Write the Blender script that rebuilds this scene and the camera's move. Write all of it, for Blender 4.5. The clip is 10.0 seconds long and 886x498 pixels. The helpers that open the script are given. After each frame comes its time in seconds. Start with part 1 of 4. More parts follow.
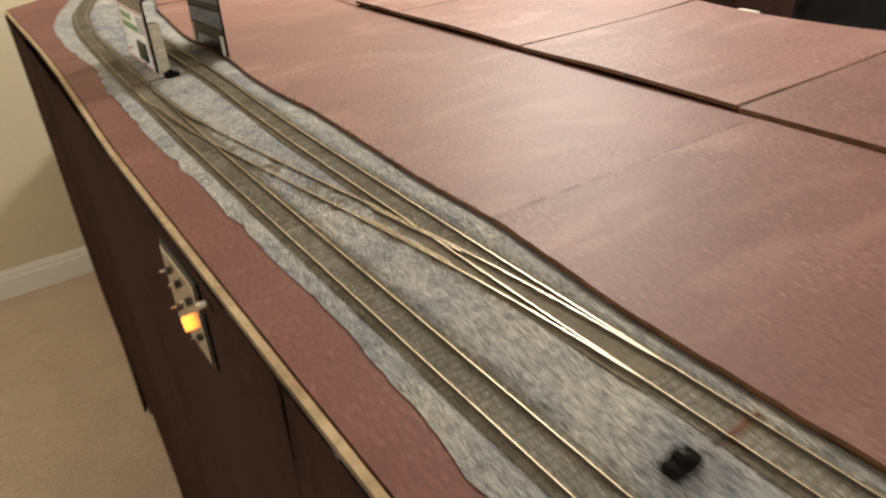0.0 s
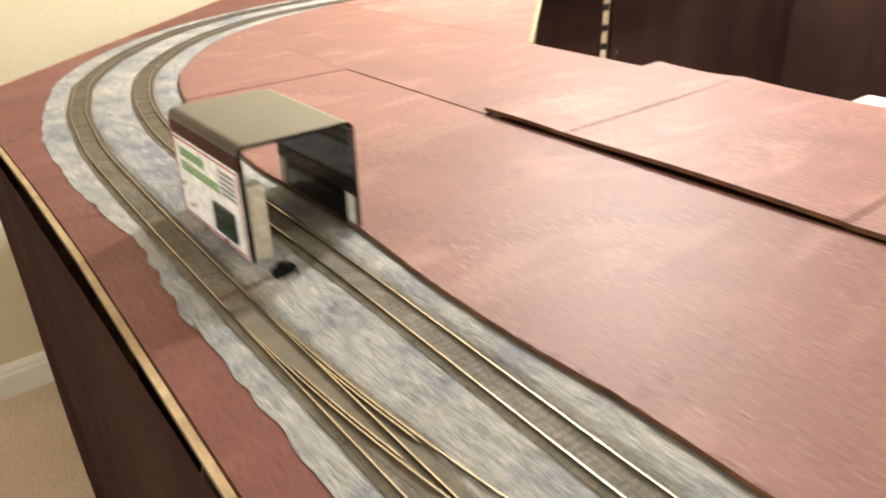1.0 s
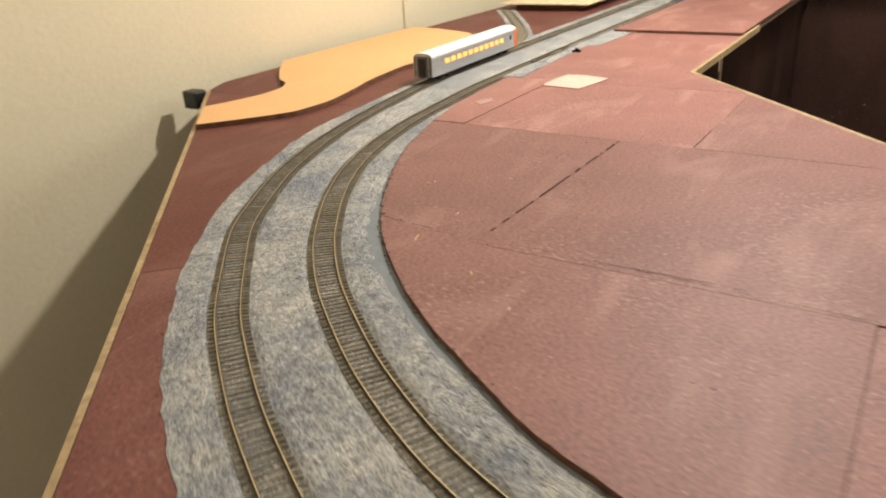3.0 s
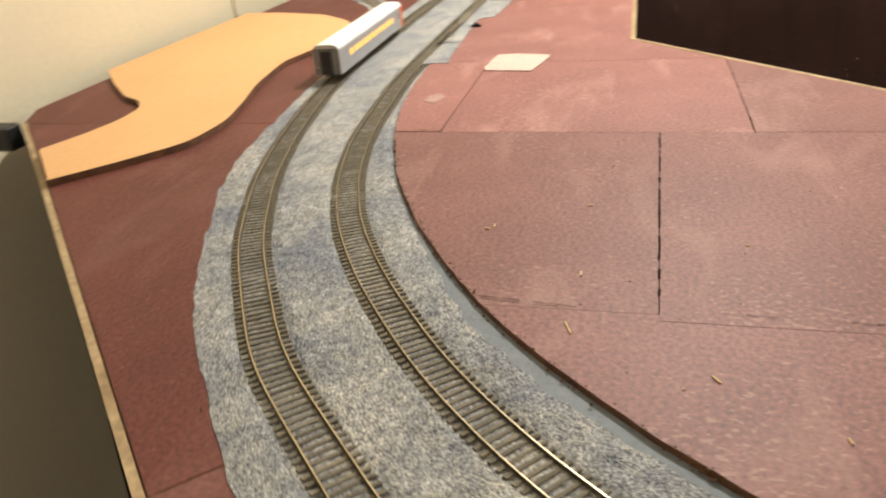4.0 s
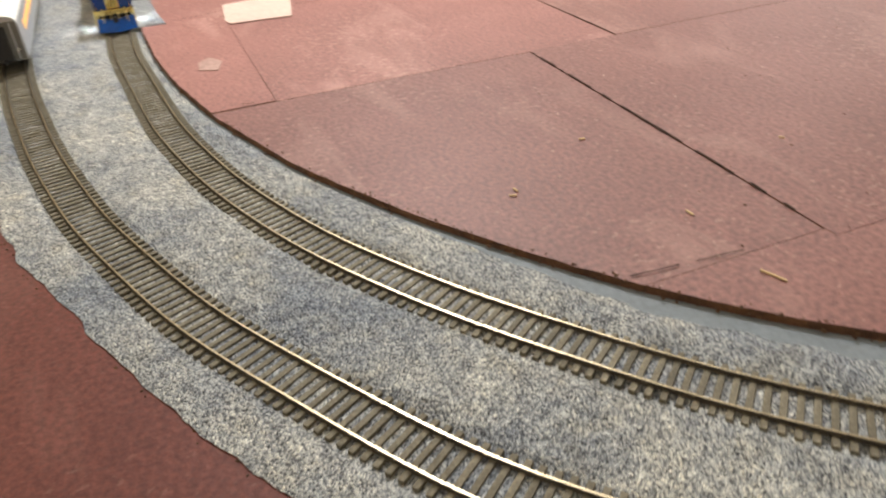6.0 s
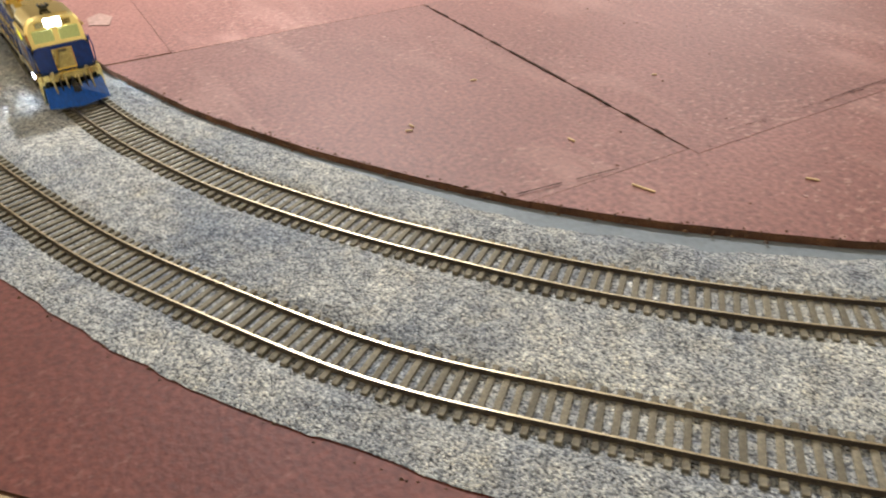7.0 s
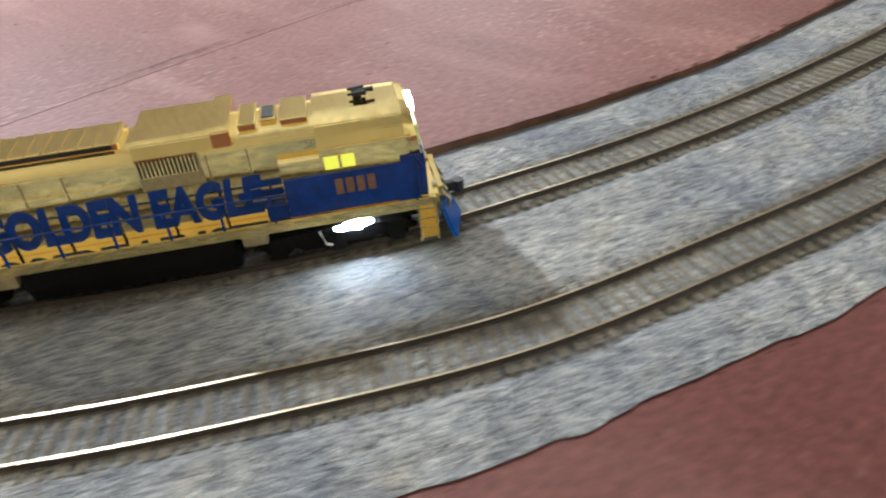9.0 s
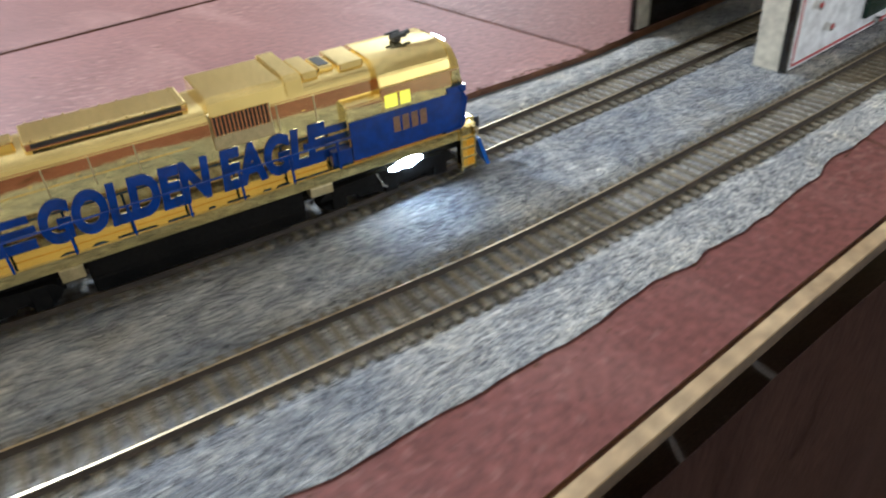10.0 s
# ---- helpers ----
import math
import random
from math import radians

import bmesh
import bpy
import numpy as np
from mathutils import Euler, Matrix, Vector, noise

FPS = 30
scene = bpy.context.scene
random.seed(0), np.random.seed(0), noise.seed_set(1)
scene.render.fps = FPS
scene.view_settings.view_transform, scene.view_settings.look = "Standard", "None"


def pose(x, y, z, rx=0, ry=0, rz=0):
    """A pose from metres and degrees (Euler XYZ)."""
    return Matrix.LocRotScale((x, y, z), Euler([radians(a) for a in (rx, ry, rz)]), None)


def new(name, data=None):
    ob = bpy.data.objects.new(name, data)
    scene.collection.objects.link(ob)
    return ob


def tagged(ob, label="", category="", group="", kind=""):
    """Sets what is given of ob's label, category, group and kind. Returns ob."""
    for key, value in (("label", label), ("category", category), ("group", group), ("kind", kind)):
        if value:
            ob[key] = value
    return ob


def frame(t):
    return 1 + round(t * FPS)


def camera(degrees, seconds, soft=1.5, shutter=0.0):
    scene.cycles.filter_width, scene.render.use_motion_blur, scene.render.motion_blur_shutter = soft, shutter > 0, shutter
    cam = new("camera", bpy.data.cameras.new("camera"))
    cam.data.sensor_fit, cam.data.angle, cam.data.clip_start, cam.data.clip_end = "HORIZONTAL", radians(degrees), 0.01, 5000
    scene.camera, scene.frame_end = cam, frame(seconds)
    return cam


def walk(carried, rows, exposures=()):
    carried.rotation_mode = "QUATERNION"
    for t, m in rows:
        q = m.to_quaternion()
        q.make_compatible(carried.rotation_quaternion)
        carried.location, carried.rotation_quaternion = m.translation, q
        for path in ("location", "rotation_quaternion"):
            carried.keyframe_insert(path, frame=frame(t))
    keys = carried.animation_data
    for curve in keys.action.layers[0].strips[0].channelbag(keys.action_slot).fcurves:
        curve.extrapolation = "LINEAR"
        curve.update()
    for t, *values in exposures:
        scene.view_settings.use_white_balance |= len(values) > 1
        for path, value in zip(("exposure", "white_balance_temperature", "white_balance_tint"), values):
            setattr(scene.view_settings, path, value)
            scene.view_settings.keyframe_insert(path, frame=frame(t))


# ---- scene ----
cam = camera(62.25, 10.0, soft=2.0, shutter=0.4)
PATH = [
    (0, pose(-0.1019, 0.0000, 0.2262, 60.61, 3.30, -34.40)),
    (0.5, pose(-0.1154, 0.2026, 0.2272, 61.65, 0.81, -39.27)),
    (1, pose(-0.0804, 0.4698, 0.2421, 62.93, 1.36, -38.36)),
    (1.5, pose(-0.1000, 0.7169, 0.2528, 62.97, 2.47, -39.20)),
    (1.8, pose(-0.0879, 0.8399, 0.2706, 63.13, 2.39, -42.74)),
    (2, pose(-0.0625, 0.9465, 0.2732, 63.20, 3.30, -44.99)),
    (2.5, pose(-0.0245, 1.1716, 0.2730, 64.57, 4.52, -45.47)),
    (2.7, pose(-0.0271, 1.2584, 0.2607, 65.39, 3.93, -50.53)),
    (3.8, pose(0.1049, 1.6241, 0.2255, 62.31, 4.30, -70.29)),
    (4, pose(0.1065, 1.6746, 0.2263, 62.45, 4.50, -76.61)),
    (4.5, pose(0.1751, 1.7513, 0.2273, 61.92, 3.47, -88.95)),
    (5, pose(0.2401, 1.7913, 0.2143, 61.54, 3.33, -92.05)),
    (5.2, pose(0.2547, 1.8154, 0.2038, 60.92, 3.24, -94.67)),
    (6.3, pose(0.2501, 1.9375, 0.1845, 56.19, 2.20, -117.36)),
    (6.5, pose(0.2417, 1.9381, 0.1807, 55.87, 1.26, -118.70)),
    (7, pose(0.2224, 1.9299, 0.1769, 55.35, 1.58, -119.47)),
    (7.5, pose(0.1970, 1.8997, 0.1765, 56.12, 3.00, -121.03)),
    (8, pose(0.1585, 1.8519, 0.1585, 56.70, 2.24, -125.21)),
    (8.2, pose(0.1309, 1.8342, 0.1679, 55.24, 3.81, -128.60)),
    (8.4, pose(0.1003, 1.7918, 0.1649, 53.51, 5.52, -130.66)),
    (8.7, pose(0.0714, 1.7506, 0.1561, 53.54, 3.64, -134.97)),
    (9, pose(0.0329, 1.6734, 0.1527, 54.09, 4.87, -133.39)),
    (9.3, pose(-0.0083, 1.5907, 0.1531, 53.18, 5.34, -131.25)),
    (9.5, pose(-0.0398, 1.5213, 0.1601, 52.33, 5.33, -130.01)),
    (9.8, pose(-0.0739, 1.4249, 0.1550, 53.86, 5.33, -128.53)),
    (10, pose(-0.0624, 1.3838, 0.1385, 55.55, 3.60, -130.40)),
]
EXPOSURES = [(0.0, 0.36, 6400, 10), (0.5, 0.55, 6300, 10), (1.0, 0.88, 6250, 10), (1.5, 0.50, 6350, 10), (2.0, 0.26, 6400, 10), (2.6, -0.1, 6400, 10), (4.5, -0.20, 6350, 10), (5.0, -0.26, 6250, 10), (6.5, -0.17, 5850, 10), (7.4, -0.02, 5750, 10), (8.0, -0.15, 5600, 9), (10.0, 0.27, 5000, 9)]
walk(cam, PATH, EXPOSURES)
# the locomotive's front end: seconds and distance along the inner track
NOSE = ((0, 6.083), (8, 3.443), (8.4, 3.322), (8.7, 3.228), (9.0, 3.122), (9.3, 3.024), (9.5, 2.956), (9.8, 2.856), (10.0, 2.802))

# lights: one lamp known by its reflection, unseen added ones, a dim warm room
world = bpy.data.worlds.new("room_light")
world.use_nodes = True
world.node_tree.nodes["Background"].inputs[0].default_value = (1.0, 0.86, 0.66, 1)
world.node_tree.nodes["Background"].inputs[1].default_value = 0.015
scene.world = world

CEIL = 1.50
FLOOR = -0.97


def added_light(x, y, z, watts, size=0.03):
    data = bpy.data.lights.new("lamp_light", "POINT")
    data.shadow_soft_size, data.energy, data.color = size, watts, (1.0, 0.95, 0.85)
    ob = new("lamp_light", data)
    ob.location = (x, y, z)
    return ob


# first set by its reflection, third by a wall shadow, the others added fill
LAMPS = ((1.36, 1.53, 0.96, 76), (2.1, -0.5, 1.10, 30), (3.9, -1.6, 1.25, 40), (-1.5, 0.6, 0.30, 26))
for lx, ly, lz, lw in LAMPS:
    added_light(lx, ly, lz, lw)


# ---- materials ----
def nodes_of(m):
    m.use_nodes = True
    t = m.node_tree
    return t, t.nodes["Principled BSDF"]


def mat(name, c1, c2=None, scale=8.0, rough=0.6, metal=0.0, bump=0.0, bscale=None, fine=None, fine_amt=0.25, emit=None, power=0.0, coat=0.0, detail=6.0, stretch=None, island=False):
    """Two-scale noise colour, fine relief."""
    m = bpy.data.materials.new(name)
    t, b = nodes_of(m)
    N, L = t.nodes, t.links
    c2 = c2 or tuple(0.8 * v for v in c1)
    tc = N.new("ShaderNodeTexCoord")
    src = tc.outputs["Object"]
    if stretch:
        mp = N.new("ShaderNodeMapping")
        mp.inputs["Scale"].default_value = stretch
        L.new(src, mp.inputs[0])
        src = mp.outputs[0]
    n1 = N.new("ShaderNodeTexNoise")
    n1.inputs["Scale"].default_value, n1.inputs["Detail"].default_value = scale, detail
    n1.inputs["Roughness"].default_value = 0.6
    L.new(src, n1.inputs["Vector"])
    ramp = N.new("ShaderNodeValToRGB")
    ramp.color_ramp.elements[0].position, ramp.color_ramp.elements[1].position = 0.32, 0.68
    ramp.color_ramp.elements[0].color, ramp.color_ramp.elements[1].color = (*c1, 1), (*c2, 1)
    L.new(n1.outputs["Fac"], ramp.inputs[0])
    n2 = N.new("ShaderNodeTexNoise")
    n2.inputs["Scale"].default_value, n2.inputs["Detail"].default_value = fine or scale * 14, 4
    L.new(src, n2.inputs["Vector"])
    mr = N.new("ShaderNodeMapRange")
    mr.inputs[1].default_value, mr.inputs[2].default_value = 0.3, 0.7
    mr.inputs[3].default_value, mr.inputs[4].default_value = 1 - fine_amt, 1 + fine_amt
    L.new(n2.outputs["Fac"], mr.inputs[0])
    mul = N.new("ShaderNodeMix")
    mul.data_type, mul.blend_type = "RGBA", "MULTIPLY"
    mul.inputs[0].default_value = 1.0
    L.new(ramp.outputs[0], mul.inputs[6])
    L.new(mr.outputs[0], mul.inputs[7])
    out = mul.outputs[2]
    if island:
        oi = N.new("ShaderNodeObjectInfo")
        mr2 = N.new("ShaderNodeMapRange")
        mr2.inputs[3].default_value, mr2.inputs[4].default_value = 0.72, 1.2
        L.new(oi.outputs["Random"], mr2.inputs[0])
        mul2 = N.new("ShaderNodeMix")
        mul2.data_type, mul2.blend_type = "RGBA", "MULTIPLY"
        mul2.inputs[0].default_value = 1.0
        L.new(out, mul2.inputs[6])
        L.new(mr2.outputs[0], mul2.inputs[7])
        out = mul2.outputs[2]
    L.new(out, b.inputs["Base Color"])
    b.inputs["Roughness"].default_value, b.inputs["Metallic"].default_value = rough, metal
    b.inputs["Coat Weight"].default_value = coat
    if bump:
        n3 = N.new("ShaderNodeTexNoise")
        n3.inputs["Scale"].default_value, n3.inputs["Detail"].default_value = bscale or scale * 10, 5
        L.new(src, n3.inputs["Vector"])
        bp = N.new("ShaderNodeBump")
        bp.inputs["Strength"].default_value, bp.inputs["Distance"].default_value = 1.0, bump
        L.new(n3.outputs["Fac"], bp.inputs["Height"])
        L.new(bp.outputs[0], b.inputs["Normal"])
    if emit:
        b.inputs["Emission Color"].default_value, b.inputs["Emission Strength"].default_value = (*emit, 1), power
    return m


def red_board(name, c1, c2, wear=1.0):
    """Red-brown painted hardboard with pale scuffs, chips and brush streaks."""
    m = mat(name, c1, c2, 9.0, 0.6, fine=330, fine_amt=0.32, bump=0.0003, bscale=420)
    t = m.node_tree
    N, L = t.nodes, t.links
    b = N["Principled BSDF"]
    base = b.inputs["Base Color"].links[0].from_socket
    tc = N.new("ShaderNodeTexCoord")
    mp = N.new("ShaderNodeMapping")
    mp.inputs["Scale"].default_value = (1.0, 3.0, 1.0)
    mp.inputs["Rotation"].default_value = (0, 0, 0.35)
    L.new(tc.outputs["Object"], mp.inputs[0])
    # broad pale streaks
    n = N.new("ShaderNodeTexNoise")
    n.inputs["Scale"].default_value, n.inputs["Detail"].default_value = 6.5, 10
    n.inputs["Distortion"].default_value = 0.8
    L.new(mp.outputs[0], n.inputs["Vector"])
    r = N.new("ShaderNodeMapRange")
    r.inputs[1].default_value, r.inputs[2].default_value = 0.53, 0.70
    r.inputs[4].default_value = 0.34 * wear
    L.new(n.outputs["Fac"], r.inputs[0])
    mx = N.new("ShaderNodeMix")
    mx.data_type = "RGBA"
    L.new(r.outputs[0], mx.inputs[0])
    L.new(base, mx.inputs[6])
    mx.inputs[7].default_value = (0.46, 0.27, 0.23, 1)
    # fibrous chips in the paint
    v = N.new("ShaderNodeTexNoise")
    v.inputs["Scale"].default_value, v.inputs["Detail"].default_value = 300, 4
    mp2 = N.new("ShaderNodeMapping")
    mp2.inputs["Scale"].default_value = (1.0, 0.55, 1.0)
    mp2.inputs["Rotation"].default_value = (0, 0, 0.6)
    L.new(tc.outputs["Object"], mp2.inputs[0])
    L.new(mp2.outputs[0], v.inputs["Vector"])
    zone = N.new("ShaderNodeTexNoise")
    zone.inputs["Scale"].default_value, zone.inputs["Detail"].default_value = 7, 4
    L.new(tc.outputs["Object"], zone.inputs["Vector"])
    add = N.new("ShaderNodeMath")
    add.operation = "MULTIPLY"
    L.new(v.outputs["Fac"], add.inputs[0])
    zr = N.new("ShaderNodeMapRange")
    zr.inputs[1].default_value, zr.inputs[2].default_value = 0.4, 0.7
    zr.inputs[3].default_value, zr.inputs[4].default_value = 0.88, 1.12
    L.new(zone.outputs["Fac"], zr.inputs[0])
    L.new(zr.outputs[0], add.inputs[1])
    r2 = N.new("ShaderNodeMapRange")
    r2.inputs[1].default_value, r2.inputs[2].default_value = 0.585, 0.66
    r2.inputs[4].default_value = 0.36 * wear
    L.new(add.outputs[0], r2.inputs[0])
    mx2 = N.new("ShaderNodeMix")
    mx2.data_type = "RGBA"
    L.new(r2.outputs[0], mx2.inputs[0])
    L.new(mx.outputs[2], mx2.inputs[6])
    mx2.inputs[7].default_value = (0.52, 0.32, 0.26, 1)
    # dark specks
    r3 = N.new("ShaderNodeMapRange")
    r3.inputs[1].default_value, r3.inputs[2].default_value = 0.37, 0.30
    r3.inputs[4].default_value = 0.42
    L.new(v.outputs["Fac"], r3.inputs[0])
    mx3 = N.new("ShaderNodeMix")
    mx3.data_type = "RGBA"
    L.new(r3.outputs[0], mx3.inputs[0])
    L.new(mx2.outputs[2], mx3.inputs[6])
    mx3.inputs[7].default_value = (0.09, 0.035, 0.03, 1)
    # scraped pale scuffs, in a few places
    sc = N.new("ShaderNodeTexNoise")
    sc.inputs["Scale"].default_value, sc.inputs["Detail"].default_value, sc.inputs["Roughness"].default_value = 46, 10, 0.75
    L.new(mp.outputs[0], sc.inputs["Vector"])
    scr = N.new("ShaderNodeMapRange")
    scr.inputs[1].default_value, scr.inputs[2].default_value = 0.64, 0.72
    scr.inputs[4].default_value = 0.20 * wear
    L.new(sc.outputs["Fac"], scr.inputs[0])
    mx4 = N.new("ShaderNodeMix")
    mx4.data_type = "RGBA"
    L.new(scr.outputs[0], mx4.inputs[0])
    L.new(mx3.outputs[2], mx4.inputs[6])
    mx4.inputs[7].default_value = (0.50, 0.30, 0.25, 1)
    # each board's colour is multiplied by its own tone
    oi = N.new("ShaderNodeObjectInfo")
    mu = N.new("ShaderNodeMix")
    mu.data_type, mu.blend_type = "RGBA", "MULTIPLY"
    mu.inputs[0].default_value = 1.0
    L.new(mx4.outputs[2], mu.inputs[6])
    L.new(oi.outputs["Color"], mu.inputs[7])
    L.new(mu.outputs[2], b.inputs["Base Color"])
    b.inputs["Roughness"].default_value = 0.56
    return m


def ballast_mat():
    """Fine grey stone: small pale and dark grains in clumps, with bluish and brownish patches."""
    m = bpy.data.materials.new("grey_ballast")
    t, b = nodes_of(m)
    N, L = t.nodes, t.links
    tc = N.new("ShaderNodeTexCoord")

    def grain(scale, low, high):
        vo = N.new("ShaderNodeTexVoronoi")
        vo.inputs["Scale"].default_value = scale
        L.new(tc.outputs["Object"], vo.inputs["Vector"])
        sep = N.new("ShaderNodeSeparateColor")
        L.new(vo.outputs["Color"], sep.inputs[0])
        ramp = N.new("ShaderNodeValToRGB")
        e = ramp.color_ramp.elements
        e[0].position, e[0].color = 0.0, (*low, 1)
        e[1].position, e[1].color = 1.0, (*high, 1)
        for p, c in ((0.24, (0.20, 0.208, 0.222, 1)), (0.55, (0.44, 0.45, 0.46, 1)), (0.85, (0.66, 0.66, 0.64, 1))):
            q = e.new(p)
            q.color = c
        L.new(sep.outputs[0], ramp.inputs[0])
        return vo, ramp

    def mottle(scale, detail, lo, hi, c1, c2):
        n = N.new("ShaderNodeTexNoise")
        n.inputs["Scale"].default_value, n.inputs["Detail"].default_value, n.inputs["Roughness"].default_value = scale, detail, 0.65
        L.new(tc.outputs["Object"], n.inputs["Vector"])
        r = N.new("ShaderNodeValToRGB")
        r.color_ramp.elements[0].position, r.color_ramp.elements[1].position = lo, hi
        r.color_ramp.elements[0].color, r.color_ramp.elements[1].color = (*c1, 1), (*c2, 1)
        L.new(n.outputs["Fac"], r.inputs[0])
        return n, r

    def times(a, c):
        mu = N.new("ShaderNodeMix")
        mu.data_type, mu.blend_type = "RGBA", "MULTIPLY"
        mu.inputs[0].default_value = 1.0
        L.new(a, mu.inputs[6])
        L.new(c, mu.inputs[7])
        return mu.outputs[2]

    small, r1 = grain(1500, (0.06, 0.06, 0.065), (0.86, 0.84, 0.78))
    patch, r2 = mottle(13, 7, 0.33, 0.68, (0.60, 0.65, 0.75), (1.30, 1.27, 1.18))
    clump, r3 = mottle(150, 5, 0.32, 0.66, (0.74, 0.74, 0.77), (1.24, 1.23, 1.20))
    brown, r4 = mottle(48, 4, 0.52, 0.72, (1.0, 1.0, 1.0), (1.02, 0.97, 0.87))
    L.new(times(times(times(r1.outputs[0], r2.outputs[0]), r3.outputs[0]), r4.outputs[0]), b.inputs["Base Color"])
    b.inputs["Roughness"].default_value = 0.9
    b.inputs["Specular IOR Level"].default_value = 0.25
    bp = N.new("ShaderNodeBump")
    bp.inputs["Strength"].default_value, bp.inputs["Distance"].default_value = 1.0, 0.0008
    L.new(small.outputs["Distance"], bp.inputs["Height"])
    bp.invert = True
    bp2 = N.new("ShaderNodeBump")
    bp2.inputs["Strength"].default_value, bp2.inputs["Distance"].default_value = 1.0, 0.0024
    L.new(clump.outputs["Fac"], bp2.inputs["Height"])
    L.new(bp.outputs[0], bp2.inputs["Normal"])
    L.new(bp2.outputs[0], b.inputs["Normal"])
    return m


RED = red_board("red_hardboard", (0.252, 0.114, 0.098), (0.192, 0.084, 0.072))
# border strips: duller red paint, with the light's fall-off darkened in as well
RED_STRIP = red_board("red_hardboard_strip", (0.180, 0.068, 0.057), (0.138, 0.049, 0.041), 0.35)
RED_DARK_SHADED = red_board("dark_shaded_red_hardboard", (0.150, 0.047, 0.036), (0.112, 0.033, 0.026), 0.3)
EDGE = mat("board_edge", (0.07, 0.032, 0.018), (0.18, 0.080, 0.035), 60, 0.85, bump=0.001, bscale=300)
JOINT_DARK = mat("dark_joint", (0.022, 0.012, 0.008), (0.035, 0.02, 0.012), 90, 0.9)
BALLAST = ballast_mat()
ROADBED = mat("blue_grey_roadbed_paint", (0.20, 0.225, 0.25), (0.165, 0.185, 0.205), 20, 0.7, fine=400, fine_amt=0.12)
TIMBER = mat("sleeper_brown", (0.235, 0.208, 0.152), (0.165, 0.142, 0.100), 120, 0.85, fine=700, fine_amt=0.3, island=True, bump=0.0003, bscale=900)
# brown rail sides, darkened further to hold the shade under the heads
RAILSIDE = mat("rail_side_shaded_brown", (0.030, 0.022, 0.015), (0.055, 0.040, 0.026), 80, 0.7)
RAILTOP = mat("rail_head_metal", (0.52, 0.43, 0.29), (0.38, 0.31, 0.20), 40, 0.36, metal=1.0, fine=500, fine_amt=0.15)
# dark colour standing in for the shade in the gaps between sleepers
GAP_SHADE = mat("sleeper_gap_shade", (0.125, 0.112, 0.09), (0.19, 0.175, 0.145), 60, 0.95, fine=900, fine_amt=0.4)
CRUMB = mat("dark_crumbs", (0.035, 0.018, 0.012), (0.16, 0.08, 0.035), 300, 0.9)
WALL = mat("cream_wall_paint", (0.66, 0.59, 0.43), (0.62, 0.55, 0.40), 1.6, 0.75, fine=120, fine_amt=0.03, bump=0.0006, bscale=140)
WHITE = mat("white_trim_paint", (0.78, 0.77, 0.73), (0.75, 0.74, 0.70), 3, 0.4, fine_amt=0.02)
CEILM = mat("ceiling_paint", (0.75, 0.72, 0.66), (0.72, 0.69, 0.62), 3, 0.85)
CARPET = mat("beige_carpet", (0.62, 0.50, 0.38), (0.52, 0.41, 0.31), 5, 0.95, fine=260, fine_amt=0.3, bump=0.004, bscale=300)
CLOTH = mat("brown_cloth", (0.090, 0.048, 0.039), (0.056, 0.029, 0.024), 6, 0.82, fine=500, fine_amt=0.2, bump=0.0006, bscale=700, stretch=(1, 1, 0.25))
OLIVE = mat("aged_board_side", (0.130, 0.090, 0.055), (0.080, 0.054, 0.032), 24, 0.7, fine=200, fine_amt=0.3)
PINE = mat("pale_board_edge", (0.46, 0.34, 0.19), (0.30, 0.20, 0.10), 24, 0.65, fine=200, fine_amt=0.25, bump=0.0006, bscale=160)
ORANGE = mat("peach_foam_board", (0.72, 0.42, 0.19), (0.68, 0.385, 0.165), 3, 0.7, fine=150, fine_amt=0.04)
CARD = mat("cream_card", (0.74, 0.62, 0.42), (0.70, 0.57, 0.37), 6, 0.6)
BLACK = mat("black_plastic", (0.012, 0.012, 0.012), (0.02, 0.02, 0.02), 30, 0.45)
GLOSS = mat("black_acrylic", (0.010, 0.008, 0.007), (0.016, 0.013, 0.011), 8, 0.035, fine_amt=0.05)
LABEL = mat("white_printed_label", (0.82, 0.83, 0.86), (0.76, 0.77, 0.81), 14, 0.45)
FOAM = mat("offwhite_block", (0.60, 0.58, 0.50), (0.50, 0.48, 0.42), 14, 0.6)
REDINK = mat("red_ink", (0.45, 0.03, 0.03), (0.38, 0.03, 0.03), 20, 0.5)
GREENINK = mat("green_ink", (0.22, 0.37, 0.17), (0.18, 0.31, 0.14), 20, 0.5)
GREYINK = mat("grey_ink", (0.28, 0.29, 0.33), (0.22, 0.23, 0.27), 30, 0.5)
SCREEN = mat("dark_display", (0.012, 0.03, 0.022), (0.02, 0.04, 0.03), 30, 0.15)
CHROME = mat("bright_metal", (0.75, 0.74, 0.70), (0.6, 0.59, 0.55), 20, 0.2, metal=1.0)
GOLD = mat("gold_chrome", (0.98, 0.82, 0.38), (0.92, 0.74, 0.28), 12, 0.04, metal=1.0, fine=80, fine_amt=0.05, bump=0.00002, bscale=160)
GOLDDULL = mat("dull_gold_screen", (0.62, 0.52, 0.28), (0.45, 0.38, 0.2), 300, 0.45, metal=0.8)
BLUE = mat("deep_blue_paint", (0.003, 0.040, 0.27), (0.003, 0.032, 0.21), 20, 0.25, coat=0.3)
BLUEBRIGHT = mat("bright_blue_plow", (0.005, 0.10, 0.50), (0.004, 0.085, 0.42), 40, 0.3)
BRONZE = mat("bronze_ink", (0.22, 0.12, 0.06), (0.18, 0.10, 0.05), 50, 0.5)
